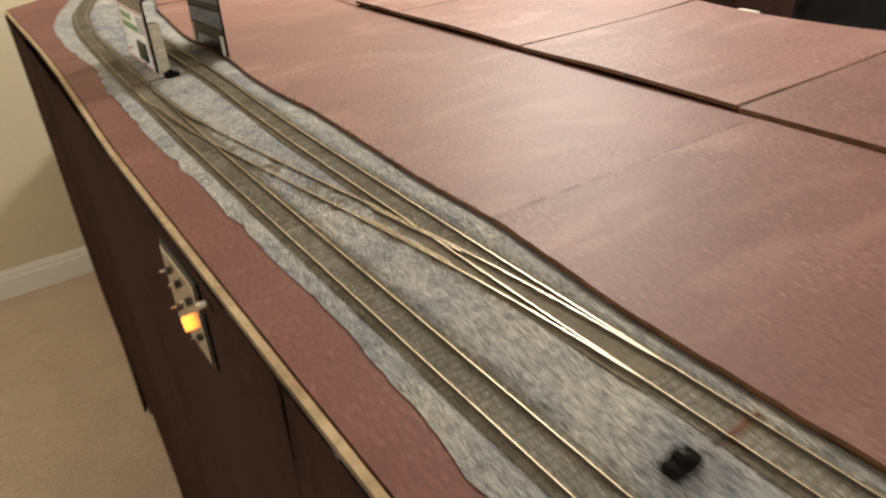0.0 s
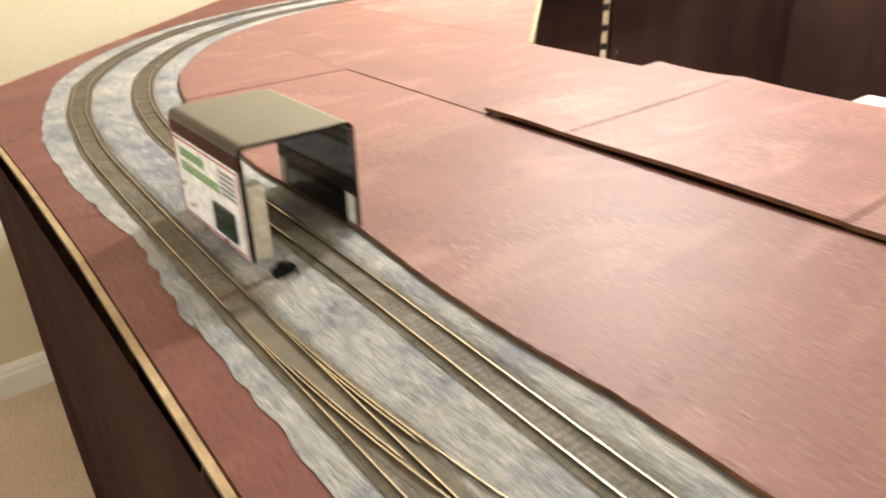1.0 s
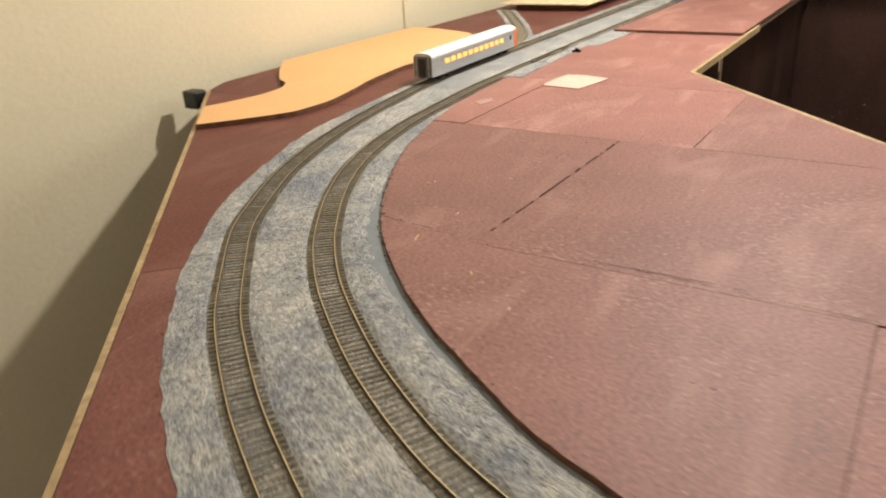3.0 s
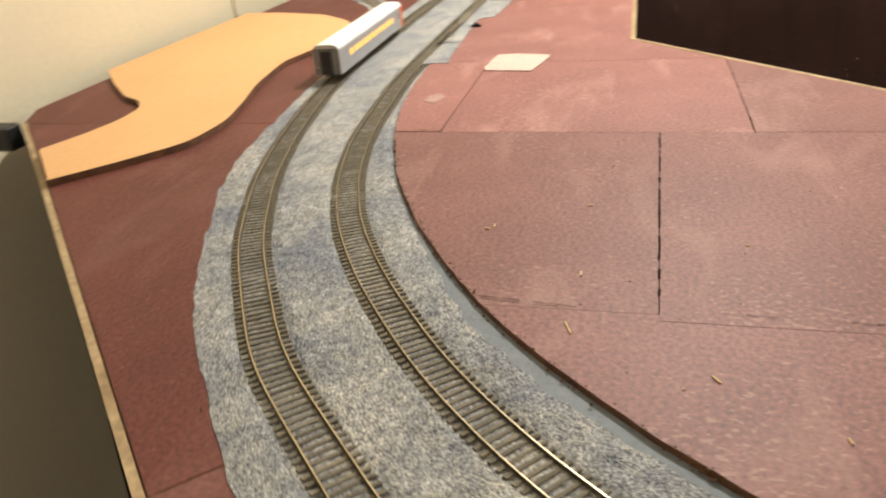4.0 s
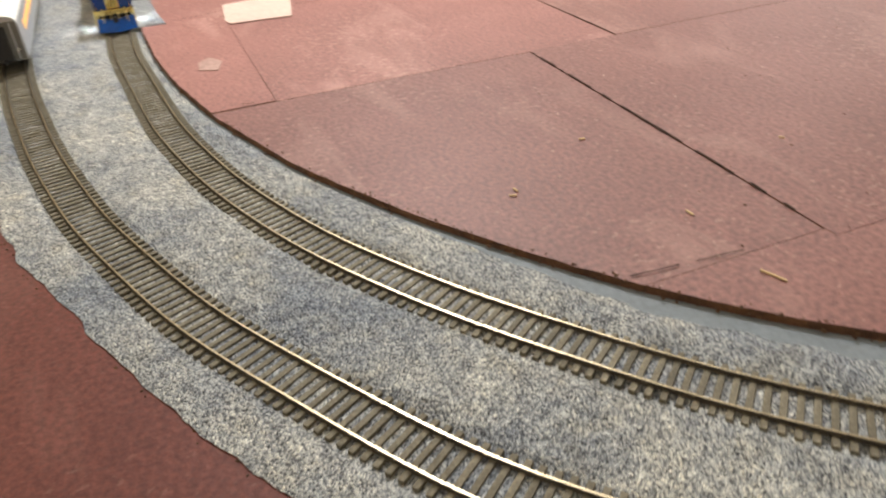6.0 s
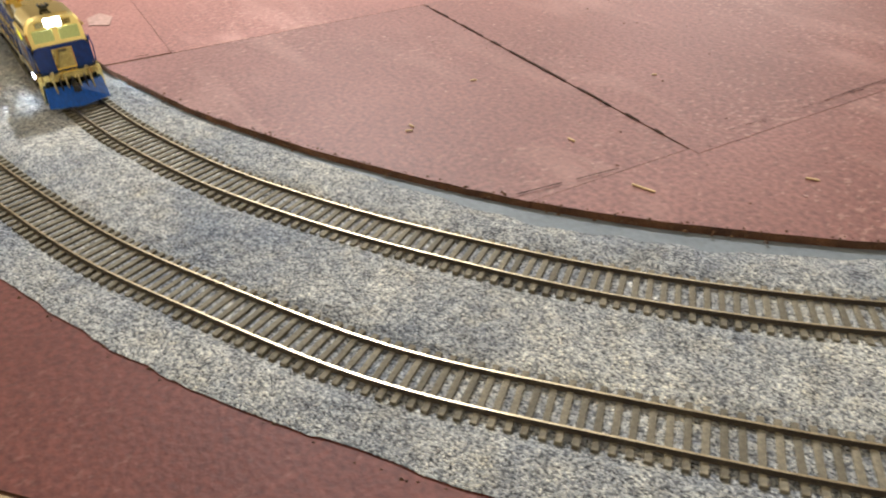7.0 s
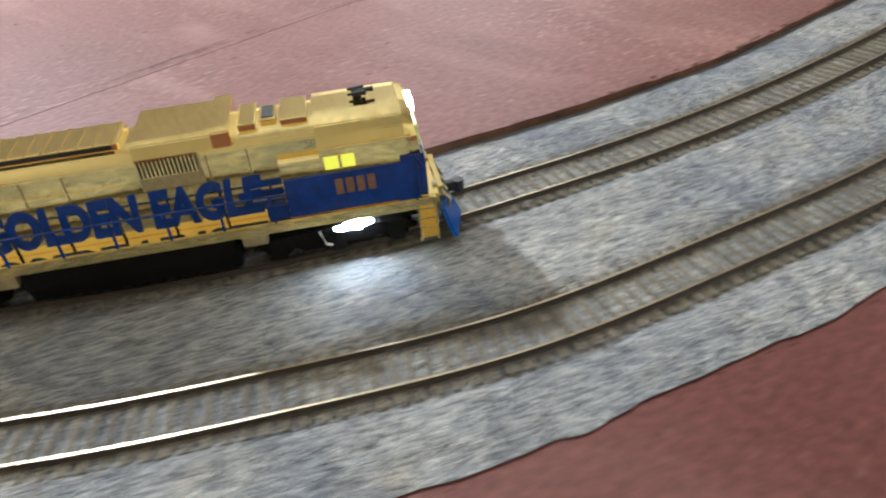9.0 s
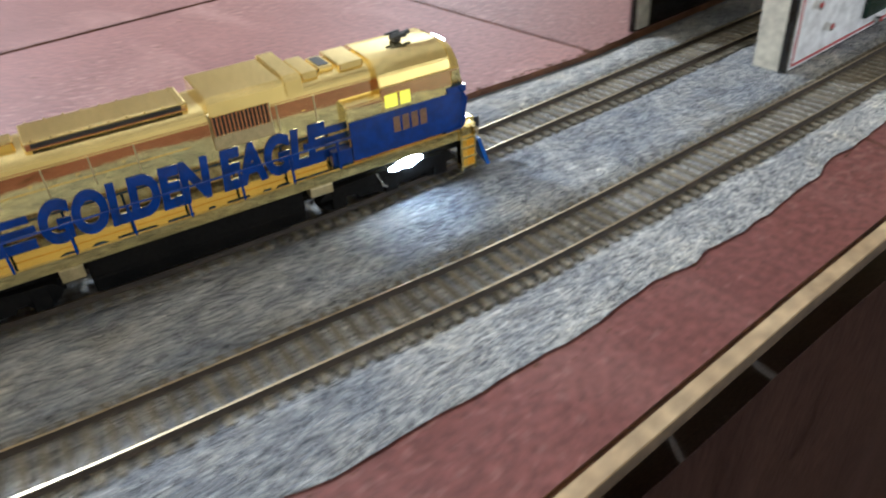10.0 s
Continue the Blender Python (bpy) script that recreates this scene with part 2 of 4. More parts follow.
CABLIT = mat("lit_cab_glass", (0.6, 0.55, 0.1), (0.5, 0.45, 0.08), 60, 0.2, emit=(0.85, 0.78, 0.04), power=0.9)
# front glass given a faint yellow-green glow of its own
CABGLASS = mat("cab_front_glass", (0.30, 0.30, 0.10), (0.24, 0.24, 0.08), 60, 0.06, emit=(0.72, 0.70, 0.20), power=0.35)
HEADLIT = mat("headlight_glow", (0.9, 0.9, 0.85), None, 30, 0.3, emit=(1.0, 0.97, 0.84), power=38.0)
TRUCKLIT = mat("ground_light_glow", (0.9, 0.92, 0.95), None, 30, 0.3, emit=(0.90, 0.97, 1.0), power=120.0)
GLASSD = mat("dark_glass", (0.02, 0.018, 0.012), (0.03, 0.026, 0.016), 30, 0.08)
UNDER = mat("black_underframe", (0.005, 0.005, 0.005), (0.009, 0.008, 0.007), 60, 0.75, bump=0.0002, bscale=500)
SILVER = mat("silver_coach_paint", (0.52, 0.53, 0.55), (0.46, 0.47, 0.49), 12, 0.32, metal=0.55, stretch=(1, 1, 30))
COACHROOF = mat("pale_coach_roof", (0.84, 0.83, 0.81), (0.80, 0.79, 0.76), 14, 0.42)
COACHEND = mat("grey_coach_end", (0.17, 0.165, 0.15), (0.12, 0.115, 0.10), 60, 0.5)
ORANGEP = mat("orange_paint", (0.75, 0.15, 0.02), (0.66, 0.13, 0.02), 30, 0.45)
WINLIT = mat("lit_amber_window", (0.8, 0.4, 0.08), None, 60, 0.3, emit=(1.0, 0.46, 0.06), power=1.5)
CHAIRM = mat("black_chair_cloth", (0.012, 0.013, 0.016), (0.02, 0.021, 0.024), 20, 0.8, bump=0.0005, bscale=500)
LAMPGLASS = mat("lamp_glass", (0.9, 0.85, 0.75), None, 10, 0.4, emit=(1.0, 0.80, 0.56), power=3.0)
SHADE = mat("dark_shade_metal", (0.06, 0.055, 0.05), (0.08, 0.07, 0.06), 20, 0.5)
SWITCHRED = mat("orange_lamp", (0.9, 0.2, 0.03), None, 30, 0.3, emit=(1.0, 0.25, 0.03), power=3.0)
WOODCHIP = mat("wood_splinter", (0.62, 0.45, 0.24), (0.5, 0.34, 0.16), 200, 0.7)
FADED = mat("faded_paper", (0.42, 0.265, 0.225), (0.36, 0.22, 0.185), 30, 0.7, fine=300, fine_amt=0.2)
PAPER = mat("torn_paper", (0.66, 0.48, 0.41), (0.60, 0.42, 0.355), 20, 0.7, fine=200, fine_amt=0.08)

for m_, level in ((UNDER, 0.08), (CLOTH, 0.1), (RED, 0.38), (RED_STRIP, 0.25), (RED_DARK_SHADED, 0.25), (JOINT_DARK, 0.1)):
    m_.node_tree.nodes["Principled BSDF"].inputs["Specular IOR Level"].default_value = level


# ---- mesh helpers ----
def link(name, bm, material, parent=None, label="", smooth=False, mats=None):
    me = bpy.data.meshes.new(name)
    bmesh.ops.recalc_face_normals(bm, faces=bm.faces)
    bm.to_mesh(me)
    bm.free()
    for m in (mats or [material]):
        me.materials.append(m)
    if smooth:
        for p in me.polygons:
            p.use_smooth = True
    ob = new(name, me)
    if parent is not None:
        ob.parent = parent
    if label:
        ob["label"] = label
    return ob


def part(name, bm, material, parent, label="", smooth=False, mats=None):
    return link(name, bm, material, parent, label, smooth, mats)


def thing(name, label, category, m=None, group="", kind=""):
    ob = new(name)
    ob.empty_display_size = 0.02
    if m is not None:
        ob.matrix_basis = m
    return tagged(ob, label, category, group, kind)


def box(x0, x1, y0, y1, z0, z1, bevel=0.0, seg=2, bm=None):
    own = bm or bmesh.new()
    vs = [own.verts.new(p) for p in ((x0, y0, z0), (x1, y0, z0), (x1, y1, z0), (x0, y1, z0), (x0, y0, z1), (x1, y0, z1), (x1, y1, z1), (x0, y1, z1))]
    fs = [own.faces.new([vs[i] for i in f]) for f in ((0, 3, 2, 1), (4, 5, 6, 7), (0, 1, 5, 4), (1, 2, 6, 5), (2, 3, 7, 6), (3, 0, 4, 7))]
    if bevel:
        es = list({e for f in fs for e in f.edges})
        bmesh.ops.bevel(own, geom=es, offset=bevel, segments=seg, affect="EDGES", profile=0.5)
    return own


def cyl(r, h, axis="z", n=20, r2=None, at=(0, 0, 0), bm=None):
    own = bm or bmesh.new()
    m = {"z": Matrix(), "x": pose(0, 0, 0, 0, 90, 0), "y": pose(0, 0, 0, 90, 0, 0)}[axis]
    bmesh.ops.create_cone(own, cap_ends=True, segments=n, radius1=r, radius2=r if r2 is None else r2, depth=h, matrix=Matrix.Translation(at) @ m)
    return own


def prism(poly, z0, z1, edge_slot=0):
    """An upright prism over a plan outline."""
    bm = bmesh.new()
    lo = [bm.verts.new((x, y, z0)) for x, y in poly]
    hi = [bm.verts.new((x, y, z1)) for x, y in poly]
    bm.faces.new(hi)
    bm.faces.new(lo[::-1])
    n = len(poly)
    for i in range(n):
        f = bm.faces.new((lo[i], lo[(i + 1) % n], hi[(i + 1) % n], hi[i]))
        f.material_index = edge_slot
    bmesh.ops.triangulate(bm, faces=[f for f in bm.faces if len(f.verts) > 4])
    return bm


def tube(points, r, n=8, bm=None):
    """A round bar along a line of points."""
    own = bm or bmesh.new()
    pts = [Vector(p) for p in points]
    rings = []
    for i, p in enumerate(pts):
        d = (pts[min(i + 1, len(pts) - 1)] - pts[max(i - 1, 0)]).normalized()
        a = d.orthogonal().normalized()
        b = d.cross(a)
        rings.append([own.verts.new(p + r * (math.cos(k * math.tau / n) * a + math.sin(k * math.tau / n) * b)) for k in range(n)])
    for i in range(len(rings) - 1):
        # match the start of the next ring
        best = min(range(n), key=lambda s: (rings[i + 1][s].co - rings[i][0].co).length)
        for k in range(n):
            own.faces.new((rings[i][k], rings[i][(k + 1) % n], rings[i + 1][(k + 1 + best) % n], rings[i + 1][(k + best) % n]))
    own.faces.new(rings[0][::-1])
    own.faces.new(rings[-1])
    return own


def glide(points, step=0.005, sig=0.028):
    """A smooth plan line near a few guide points, at even steps."""
    c = np.array(points, float)
    l = np.concatenate([[0], np.cumsum(np.linalg.norm(np.diff(c, axis=0), axis=1))])
    s = np.arange(0, l[-1], step)
    q = np.stack([np.interp(s, l, c[:, 0]), np.interp(s, l, c[:, 1])], 1)
    n = int(3 * sig / step)
    w = np.exp(-0.5 * (np.arange(-n, n + 1) * step / sig) ** 2)
    w /= w.sum()
    out = q.copy()
    for j in (0, 1):
        e = np.concatenate([2 * q[0, j] - q[n:0:-1, j], q[:, j], 2 * q[-1, j] - q[-2:-n - 2:-1, j]])
        out[:, j] = np.convolve(e, w, "valid")
    return out


def offset(line, d):
    """The line moved d to its right."""
    t = np.gradient(line, axis=0)
    t /= np.linalg.norm(t, axis=1)[:, None]
    return line + d * np.stack([t[:, 1], -t[:, 0]], 1)


def ragged(line, amount, scale, seed):
    t = np.gradient(line, axis=0)
    t /= np.linalg.norm(t, axis=1)[:, None]
    k = np.array([noise.noise((p[0] * scale, p[1] * scale, seed)) + 0.5 * noise.noise((p[0] * scale * 3, p[1] * scale * 3, seed + 9)) for p in line])
    return line + (amount * k)[:, None] * np.stack([t[:, 1], -t[:, 0]], 1)


# ---- plan ----
OUTER = glide([(.048, -1.6), (.050, 0), (.053, .3), (.056, .6), (.062, .85), (.069, 1.07), (.0765, 1.24), (.099, 1.40), (.144, 1.552), (.206, 1.657), (.275, 1.748), (.395, 1.861), (.523, 1.935), (.64, 1.979), (.75, 2.006), (.885, 2.029), (1.0, 2.042), (1.3, 2.047), (1.8, 2.05), (4.1, 2.05)])
INNER = glide([(.124, -1.6), (.125, 0), (.126, .3), (.130, .6), (.140, .85), (.1445, 1.1), (.150, 1.25), (.167, 1.36), (.186, 1.437), (.225, 1.545), (.272, 1.625), (.34, 1.712), (.40, 1.770), (.485, 1.831), (.564, 1.875), (.65, 1.906), (.75, 1.928), (.954, 1.949), (1.2, 1.952), (1.8, 1.955), (4.1, 1.955)])
# edge of the red boards along the inner side of the roadbed
BOARD = glide([(.148, -1.6), (.150, .1), (.152, .22), (.165, .348), (.164, .44), (.175, .65), (.171, .735), (.174, .82), (.184, .92), (.182, 1.09), (.190, 1.16), (.197, 1.222), (.208, 1.33), (.23, 1.417), (.262, 1.509), (.33, 1.618), (.369, 1.667), (.417, 1.718), (.464, 1.758), (.512, 1.79), (.571, 1.825), (.652, 1.863), (.762, 1.898), (.847, 1.915), (.92, 1.924), (1.02, 1.93), (1.2, 1.925), (1.35, 1.93), (2.0, 1.93), (4.1, 1.93)], sig=0.014)
# outer edge of the ballast
SHOULDER = glide([(.016, -1.6), (.017, .167), (.021, .222), (.028, .314), (.026, .387), (.027, .467), (.028, .571), (.026, .69), (.030, .80), (.031, .906), (.044, 1.0), (.037, 1.13), (.036, 1.22), (.045, 1.33), (.069, 1.44), (.106, 1.556), (.123, 1.603), (.146, 1.643), (.213, 1.739), (.307, 1.836), (.397, 1.905), (.445, 1.935), (.513, 1.967), (.617, 2.011), (.704, 2.036), (.805, 2.047), (.942, 2.062), (1.1, 2.07), (1.5, 2.085), (4.1, 2.085)], sig=0.02)
TOP = -0.0045
WELL = [(.775, -1.6), (.765, 0.3), (.757, 1.318), (1.142, 1.678), (4.1, 1.678)]
WEST = [(-.030, -1.6), (-.0165, .29), (-.012, .70), (.000, 1.02), (.003, 1.2), (.004, 1.59)]
TABLE = WEST + [(.80, 2.37), (.86, 2.40), (4.1, 2.40)] + WELL[::-1]
NWALL = 2.44

# ---- setting ----
tagged(link("floor", box(-2.2, 4.6, -2.6, 2.7, FLOOR - 0.05, FLOOR), CARPET), "beige cut-pile carpet floor", "floor", kind="structure")
tagged(link("ceiling", box(-2.2, 4.6, -2.6, 2.7, CEIL, CEIL + 0.05), CEILM), "plain off-white ceiling", "ceiling", kind="structure")
tagged(link("wall_north", box(-2.2, 4.6, NWALL, NWALL + 0.12, FLOOR, CEIL), WALL), "cream painted plaster wall", "wall", kind="structure")
tagged(link("wall_south", box(-2.2, 4.6, -2.7, -2.58, FLOOR, CEIL), WALL), "cream painted plaster wall", "wall", kind="structure")
tagged(link("wall_west", box(-2.3, -2.18, -2.6, 2.7, FLOOR, CEIL), WALL), "cream painted plaster wall", "wall", kind="structure")
tagged(link("wall_east", box(4.55, 4.67, -2.6, 2.7, FLOOR, CEIL), WALL), "cream painted plaster wall", "wall", kind="structure")
bm = bmesh.new()
prof = [(0, 0), (.014, 0), (.014, .062), (.010, .070), (.010, .078), (.006, .086), (.004, .092), (0, .092)]
ra = [bm.verts.new((-2.18, NWALL - d, FLOOR + h)) for d, h in prof]
rb_ = [bm.verts.new((4.55, NWALL - d, FLOOR + h)) for d, h in prof]
for i in range(len(prof) - 1):
    bm.faces.new((ra[i], ra[i + 1], rb_[i + 1], rb_[i]))
tagged(link("baseboard", bm, WHITE), "white moulded baseboard along the wall", "baseboard", kind="structure")

# ---- layout table ----
table = thing("layout_table", "large wooden layout table with pale raw edge", "table")
part("tabletop", prism(TABLE, TOP - 0.006, TOP, 1), None, table, mats=[EDGE, OLIVE])
lip = [(x - .0006, y) for x, y in WEST] + [(.800, 2.3706), (.803, 2.366)] + [(x + .0040, y - (.002 if y > 1.5 else 0)) for x, y in WEST[::-1]]
part("edge_lip", prism(lip, TOP + 0.0002, TOP + 0.0012), PINE, table, "pale raw wooden lip")
inner_lip = [(.757, 1.318), (1.142, 1.678), (1.62, 1.678), (1.62, 1.672), (1.1445, 1.672), (.761, 1.3135)]
part("edge_lip", prism(inner_lip, TOP - 0.006, 0.0008), PINE, table, "pale raw wooden lip round the well")
part("tabletop", box(2.30, 3.1, -1.6, 1.678, TOP - 0.006, TOP), OLIVE, table)
for x, y in ((2.4, -1.5), (3.0, -1.5), (2.4, .2), (3.0, .2), (.06, -1.4), (.06, .0), (.06, 1.45), (.70, -1.4), (.70, .2), (.70, 1.25), (.92, 2.3), (2.2, 2.3), (3.9, 2.3), (1.3, 1.75), (2.6, 1.75), (3.9, 1.75)):
    part("leg", box(x - .035, x + .035, y - .035, y + .035, FLOOR, TOP - 0.006, 0.002), PINE, table)


def skirt(a, b, z0, z1, seed, amp=0.012, lean=0.02):
    """A hanging cloth with soft folds between two plan points."""
    bm = bmesh.new()
    a, b = Vector((*a, 0)), Vector((*b, 0))
    d = b - a
    n = Vector((-d.y, d.x, 0)).normalized()
    cols, rows_ = max(24, int(d.length / 0.012)), 14
    grid = []
    for i in range(cols + 1):
        u = i / cols
        p = a + d * u
        col = []
        for j in range(rows_ + 1):
            v = j / rows_
            s = u * d.length
            fold = noise.noise((s * 11, v * 0.9, seed)) + 0.7 * noise.noise((s * 30 + v * 1.2, v * 0.5, seed + 4)) + 0.25 * noise.noise((s * 55, v, seed + 7))
            q = p + n * (fold * amp * (0.02 + 1.0 * v ** 0.9) - lean * v)
            col.append(bm.verts.new((q.x, q.y, z1 + (z0 - z1) * v)))
        grid.append(col)
    for i in range(cols):
        for j in range(rows_):
            bm.faces.new((grid[i][j], grid[i][j + 1], grid[i + 1][j + 1], grid[i + 1][j]))
    ex = bmesh.ops.solidify(bm, geom=bm.faces[:], thickness=0.0015)
    return link("table_skirt", bm, CLOTH, smooth=True)


for k, (a, b) in enumerate((((-.031, -1.6), (-.0175, .29)), ((-.0175, .30), (-.013, .70)), ((-.013, .704), (.002, 1.589)), ((.004, 1.594), (.80, 2.37)))):
    tagged(skirt(a, b, FLOOR + 0.004, TOP - 0.0062, 3.0 + k, amp=(0.028, 0.007, 0.024, 0.026)[k], lean=(-0.014, 0.004, 0.022, 0.0)[k]), "dark brown cloth skirt hanging in folds from the table", "skirt", "table skirts")
for k, (a, b) in enumerate((((.765, .30), (.750, 1.31)), ((.775, -1.6), (.766, .29)), ((1.150, 1.690), (1.376, 1.690)), ((1.406, 1.690), (2.30, 1.690)), ((2.295, 1.70), (2.30, -1.6)))):
    tagged(skirt(b, a, FLOOR + 0.004, TOP - 0.0062, 13.0 + k, amp=0.014, lean=0.004), "dark brown cloth skirt hanging in folds from the table", "skirt", "table skirts")
tagged(skirt((1.138, 1.688), (.748, 1.322), FLOOR + 0.004, TOP - 0.0062, 21.0, amp=0.008, lean=0.004), "dark brown cloth skirt hanging in folds from the table", "skirt", "table skirts")


# ---- red boards ----
def clip(poly, a, b):
    """The part of an outline to the left of the line a-b."""
    out = []
    ax, ay = a
    dx, dy = b[0] - ax, b[1] - ay
    f = [dx * (p[1] - ay) - dy * (p[0] - ax) for p in poly]
    for i in range(len(poly)):
        j = (i + 1) % len(poly)
        if f[i] >= 0:
            out.append(poly[i])
        if (f[i] >= 0) != (f[j] >= 0):
            u = f[i] / (f[i] - f[j])
            out.append((poly[i][0] + u * (poly[j][0] - poly[i][0]), poly[i][1] + u * (poly[j][1] - poly[i][1])))
    return out


def cell(poly, x0, x1, y0, y1):
    for a, b in (((x0, y0), (x1, y0)), ((x1, y0), (x1, y1)), ((x1, y1), (x0, y1)), ((x0, y1), (x0, y0))):
        poly = clip(poly, a, b)
        if len(poly) < 3:
            return []
    out = [poly[0]]
    for p in poly[1:]:
        if math.dist(p, out[-1]) > 2e-4:
            out.append(p)
    return out


board_line = ragged(BOARD, 0.0010, 110, 2.0)
REGION = [tuple(p) for p in board_line[::2]] + WELL[::-1]
GAP = 0.0003
BOARD_TONES = {-1.7: 0.84, .352: 0.93, 1.083: 1.10, 1.373: 1.02, 1.078: 0.96, 1.641: 0.92, .674: 1.12, .955: 1.10, 1.852: 1.34, 1.568: 1.24}
CELLS = [  # x0, x1, y0, y1, lift, tilt about y, tilt about x
    (.10, .452, -1.7, .352, 0.0004, 0, 0), (.10, .452, .352, 1.083, 0.0, 0, 0), (.10, .453, 1.083, 1.373, -0.0006, 0, 0), (.10, .460, 1.373, 1.80, 0.0002, 0, 0),
    (.452, .80, -1.7, .375, 0.004, 0.5, 0), (.452, .80, .375, .674, 0.005, 0.8, 0.15), (.452, .80, .674, .955, 0.0045, 0.6, -0.1), (.452, .80, .955, 1.078, 0.0, 0.4, 0), (.453, .763, 1.078, 1.661, 0.0004, 0, 0), (.460, .763, 1.641, 1.95, 0.0, 0, 0), (.763, 1.30, 1.30, 1.568, 0.0005, 0, 0), (.763, 1.03, 1.568, 1.852, 0.0, 0, 0),
    (.763, 1.03, 1.852, 1.95, 0.0006, 0, 0), (1.03, 1.49, 1.568, 1.95, 0.0, 0, 0), (1.49, 4.1, 1.568, 1.95, 0.005, 0.12, 0)]


def wavy_sheet(x0, x1, y0, y1, amp, seed, lift=0.0):
    """A bowed board: its long edges lift and sag between the corners."""
    bm = bmesh.new()
    n, m = 14, max(14, int((y1 - y0) / 0.02))
    top, low = [], []
    for i in range(n + 1):
        for j in range(m + 1):
            u, v = i / n, j / m
            rise = 0.0025 + lift + amp * (0.55 * (1 - u) ** 2 * (0.35 + 0.65 * math.sin(math.pi * v)) + 0.9 * u ** 2 * (2 * abs(v - 0.5)) ** 2 * 1.1 + 0.25 * noise.noise((u * 2, v * 2.5, seed)))
            p = (x0 + (x1 - x0) * u, y0 + (y1 - y0) * v)
            top.append(bm.verts.new((*p, rise + 0.001)))
            low.append(bm.verts.new((*p, rise - 0.0032)))
    k = m + 1
    for i in range(n):
        for j in range(m):
            a = i * k + j
            bm.faces.new((top[a], top[a + k], top[a + k + 1], top[a + 1]))
            bm.faces.new((low[a], low[a + 1], low[a + k + 1], low[a + k]))
    ring = [i * k for i in range(n + 1)] + [n * k + j for j in range(1, k)] + [i * k + m for i in range(n - 1, -1, -1)] + [j for j in range(m - 1, 0, -1)]
    for a, b in zip(ring, ring[1:] + ring[:1]):
        f = bm.faces.new((top[a], low[a], low[b], top[b]))
        f.material_index = 1
    return bm


for x0, x1, y0, y1, lift, ty, tx in CELLS:
    if ty > 0.3:
        ob = link("hardboard_sheet", wavy_sheet(x0 + 0.001, .768, max(y0, -1.6) + 0.0011, y1 - 0.0011, 0.005 if ty > .45 else 0.003, y0, {.375: 0.0011, .674: 0.0022, .955: 0.0032}.get(y0, 0.0)), None, mats=[RED, EDGE], smooth=False)
        ob.color = [BOARD_TONES.get(y0, 1.0)] * 3 + [1]
        tagged(ob, "red-brown painted hardboard sheet with lifted, bowed edges", "board", "red boards")
        continue
    poly = cell(REGION, x0 + GAP, x1 - GAP, y0 + GAP, y1 - GAP)
    # the slanting cut between the two middle panels
    if y1 == 1.661:
        poly = clip(poly, (.90, 1.6453 - GAP), (.30, 1.6587 - GAP))
    if y0 == 1.641:
        poly = clip(poly, (.30, 1.6587 + GAP), (.90, 1.6453 + GAP))
    if len(poly) < 3:
        continue
    cx, cy = max(p[0] for p in poly), sum(p[1] for p in poly) / len(poly)
    bm = prism([(x - cx, y - cy) for x, y in poly], TOP, 0.0, 1)
    ob = link("hardboard_sheet", bm, None, mats=[RED, EDGE])
    ob.matrix_basis = pose(cx, cy, lift if not ty else 0.0, tx, ty, 0)
    ob.color = [BOARD_TONES.get(y0, 1.0)] * 3 + [1]
    tagged(ob, "red-brown painted hardboard panel with scuffs, lying on the table" if not ty else "red-brown painted hardboard panel with a lifted, curling edge", "board", "red boards")

tagged(link("hardboard_sheet", box(2.30, 3.1, -1.6, 1.677, TOP, 0.0, .0005, 1), RED), "red-brown painted hardboard sheet on the far table wing", "board", "red boards")



def joint(a, b, w, seed, breaks=0.0, z=0.0009):
    """A dark, ragged open joint between two boards, in short uneven runs."""
    a, b = Vector(a), Vector(b)
    d = b - a
    n = Vector((-d.y, d.x)).normalized()
    steps = max(6, int(d.length / 0.004))
    bm = bmesh.new()
    run = []
    for i in range(steps + 1):
        u = i / steps
        p = a + d * u + n * 0.0006 * noise.noise((u * d.length * 60, seed, 0))
        h = w * (0.55 + 0.75 * abs(noise.noise((u * d.length * 110, seed, 5))))
        if noise.noise((u * d.length * 90, seed, 9)) < breaks - 0.5:
            run = []
            continue
        cur = (bm.verts.new((*(p + n * h / 2), z)), bm.verts.new((*(p - n * h / 2), z)))
        if run:
            bm.faces.new((run[0], run[1], cur[1], cur[0]))
        run = cur
    tagged(link("board_joint", bm, JOINT_DARK), "dark ragged joint between two red boards", "joint", "board joints", "structure")


for k, (a, b, w, br) in enumerate((((.466, 1.655), (.757, 1.6485), .0024, .30), ((.765, 1.5685), (.835, 1.568), .0013, .1), ((.452, 1.083), (.455, 1.372), .0009, .25), ((.456, 1.378), (.464, 1.63), .0006, .42),
                                    ((.468, 1.757), (.462, 1.70), .0010, .2), ((.770, 1.896), (.766, 1.85), .0011, .15), ((.762, 1.60), (.762, 1.64), .0005, .4),
                                    ((.185, 1.083), (.447, 1.081), .0006, .35), ((.462, 1.60), (.463, 1.45), .0007, .3), ((1.036, 1.90), (1.058, 1.78), .0008, .3), ((.155, .352), (.45, .352), .0010, .30), ((.176, .647), (.21, .649), .0010, .2), ((.94, 1.567), (1.0, 1.567), .0009, .35))):
    joint(a, b, w, 3.7 * k, br)

joint((.006, 1.341), (.052, 1.386), .0014, 91.0, .15, -.0028)

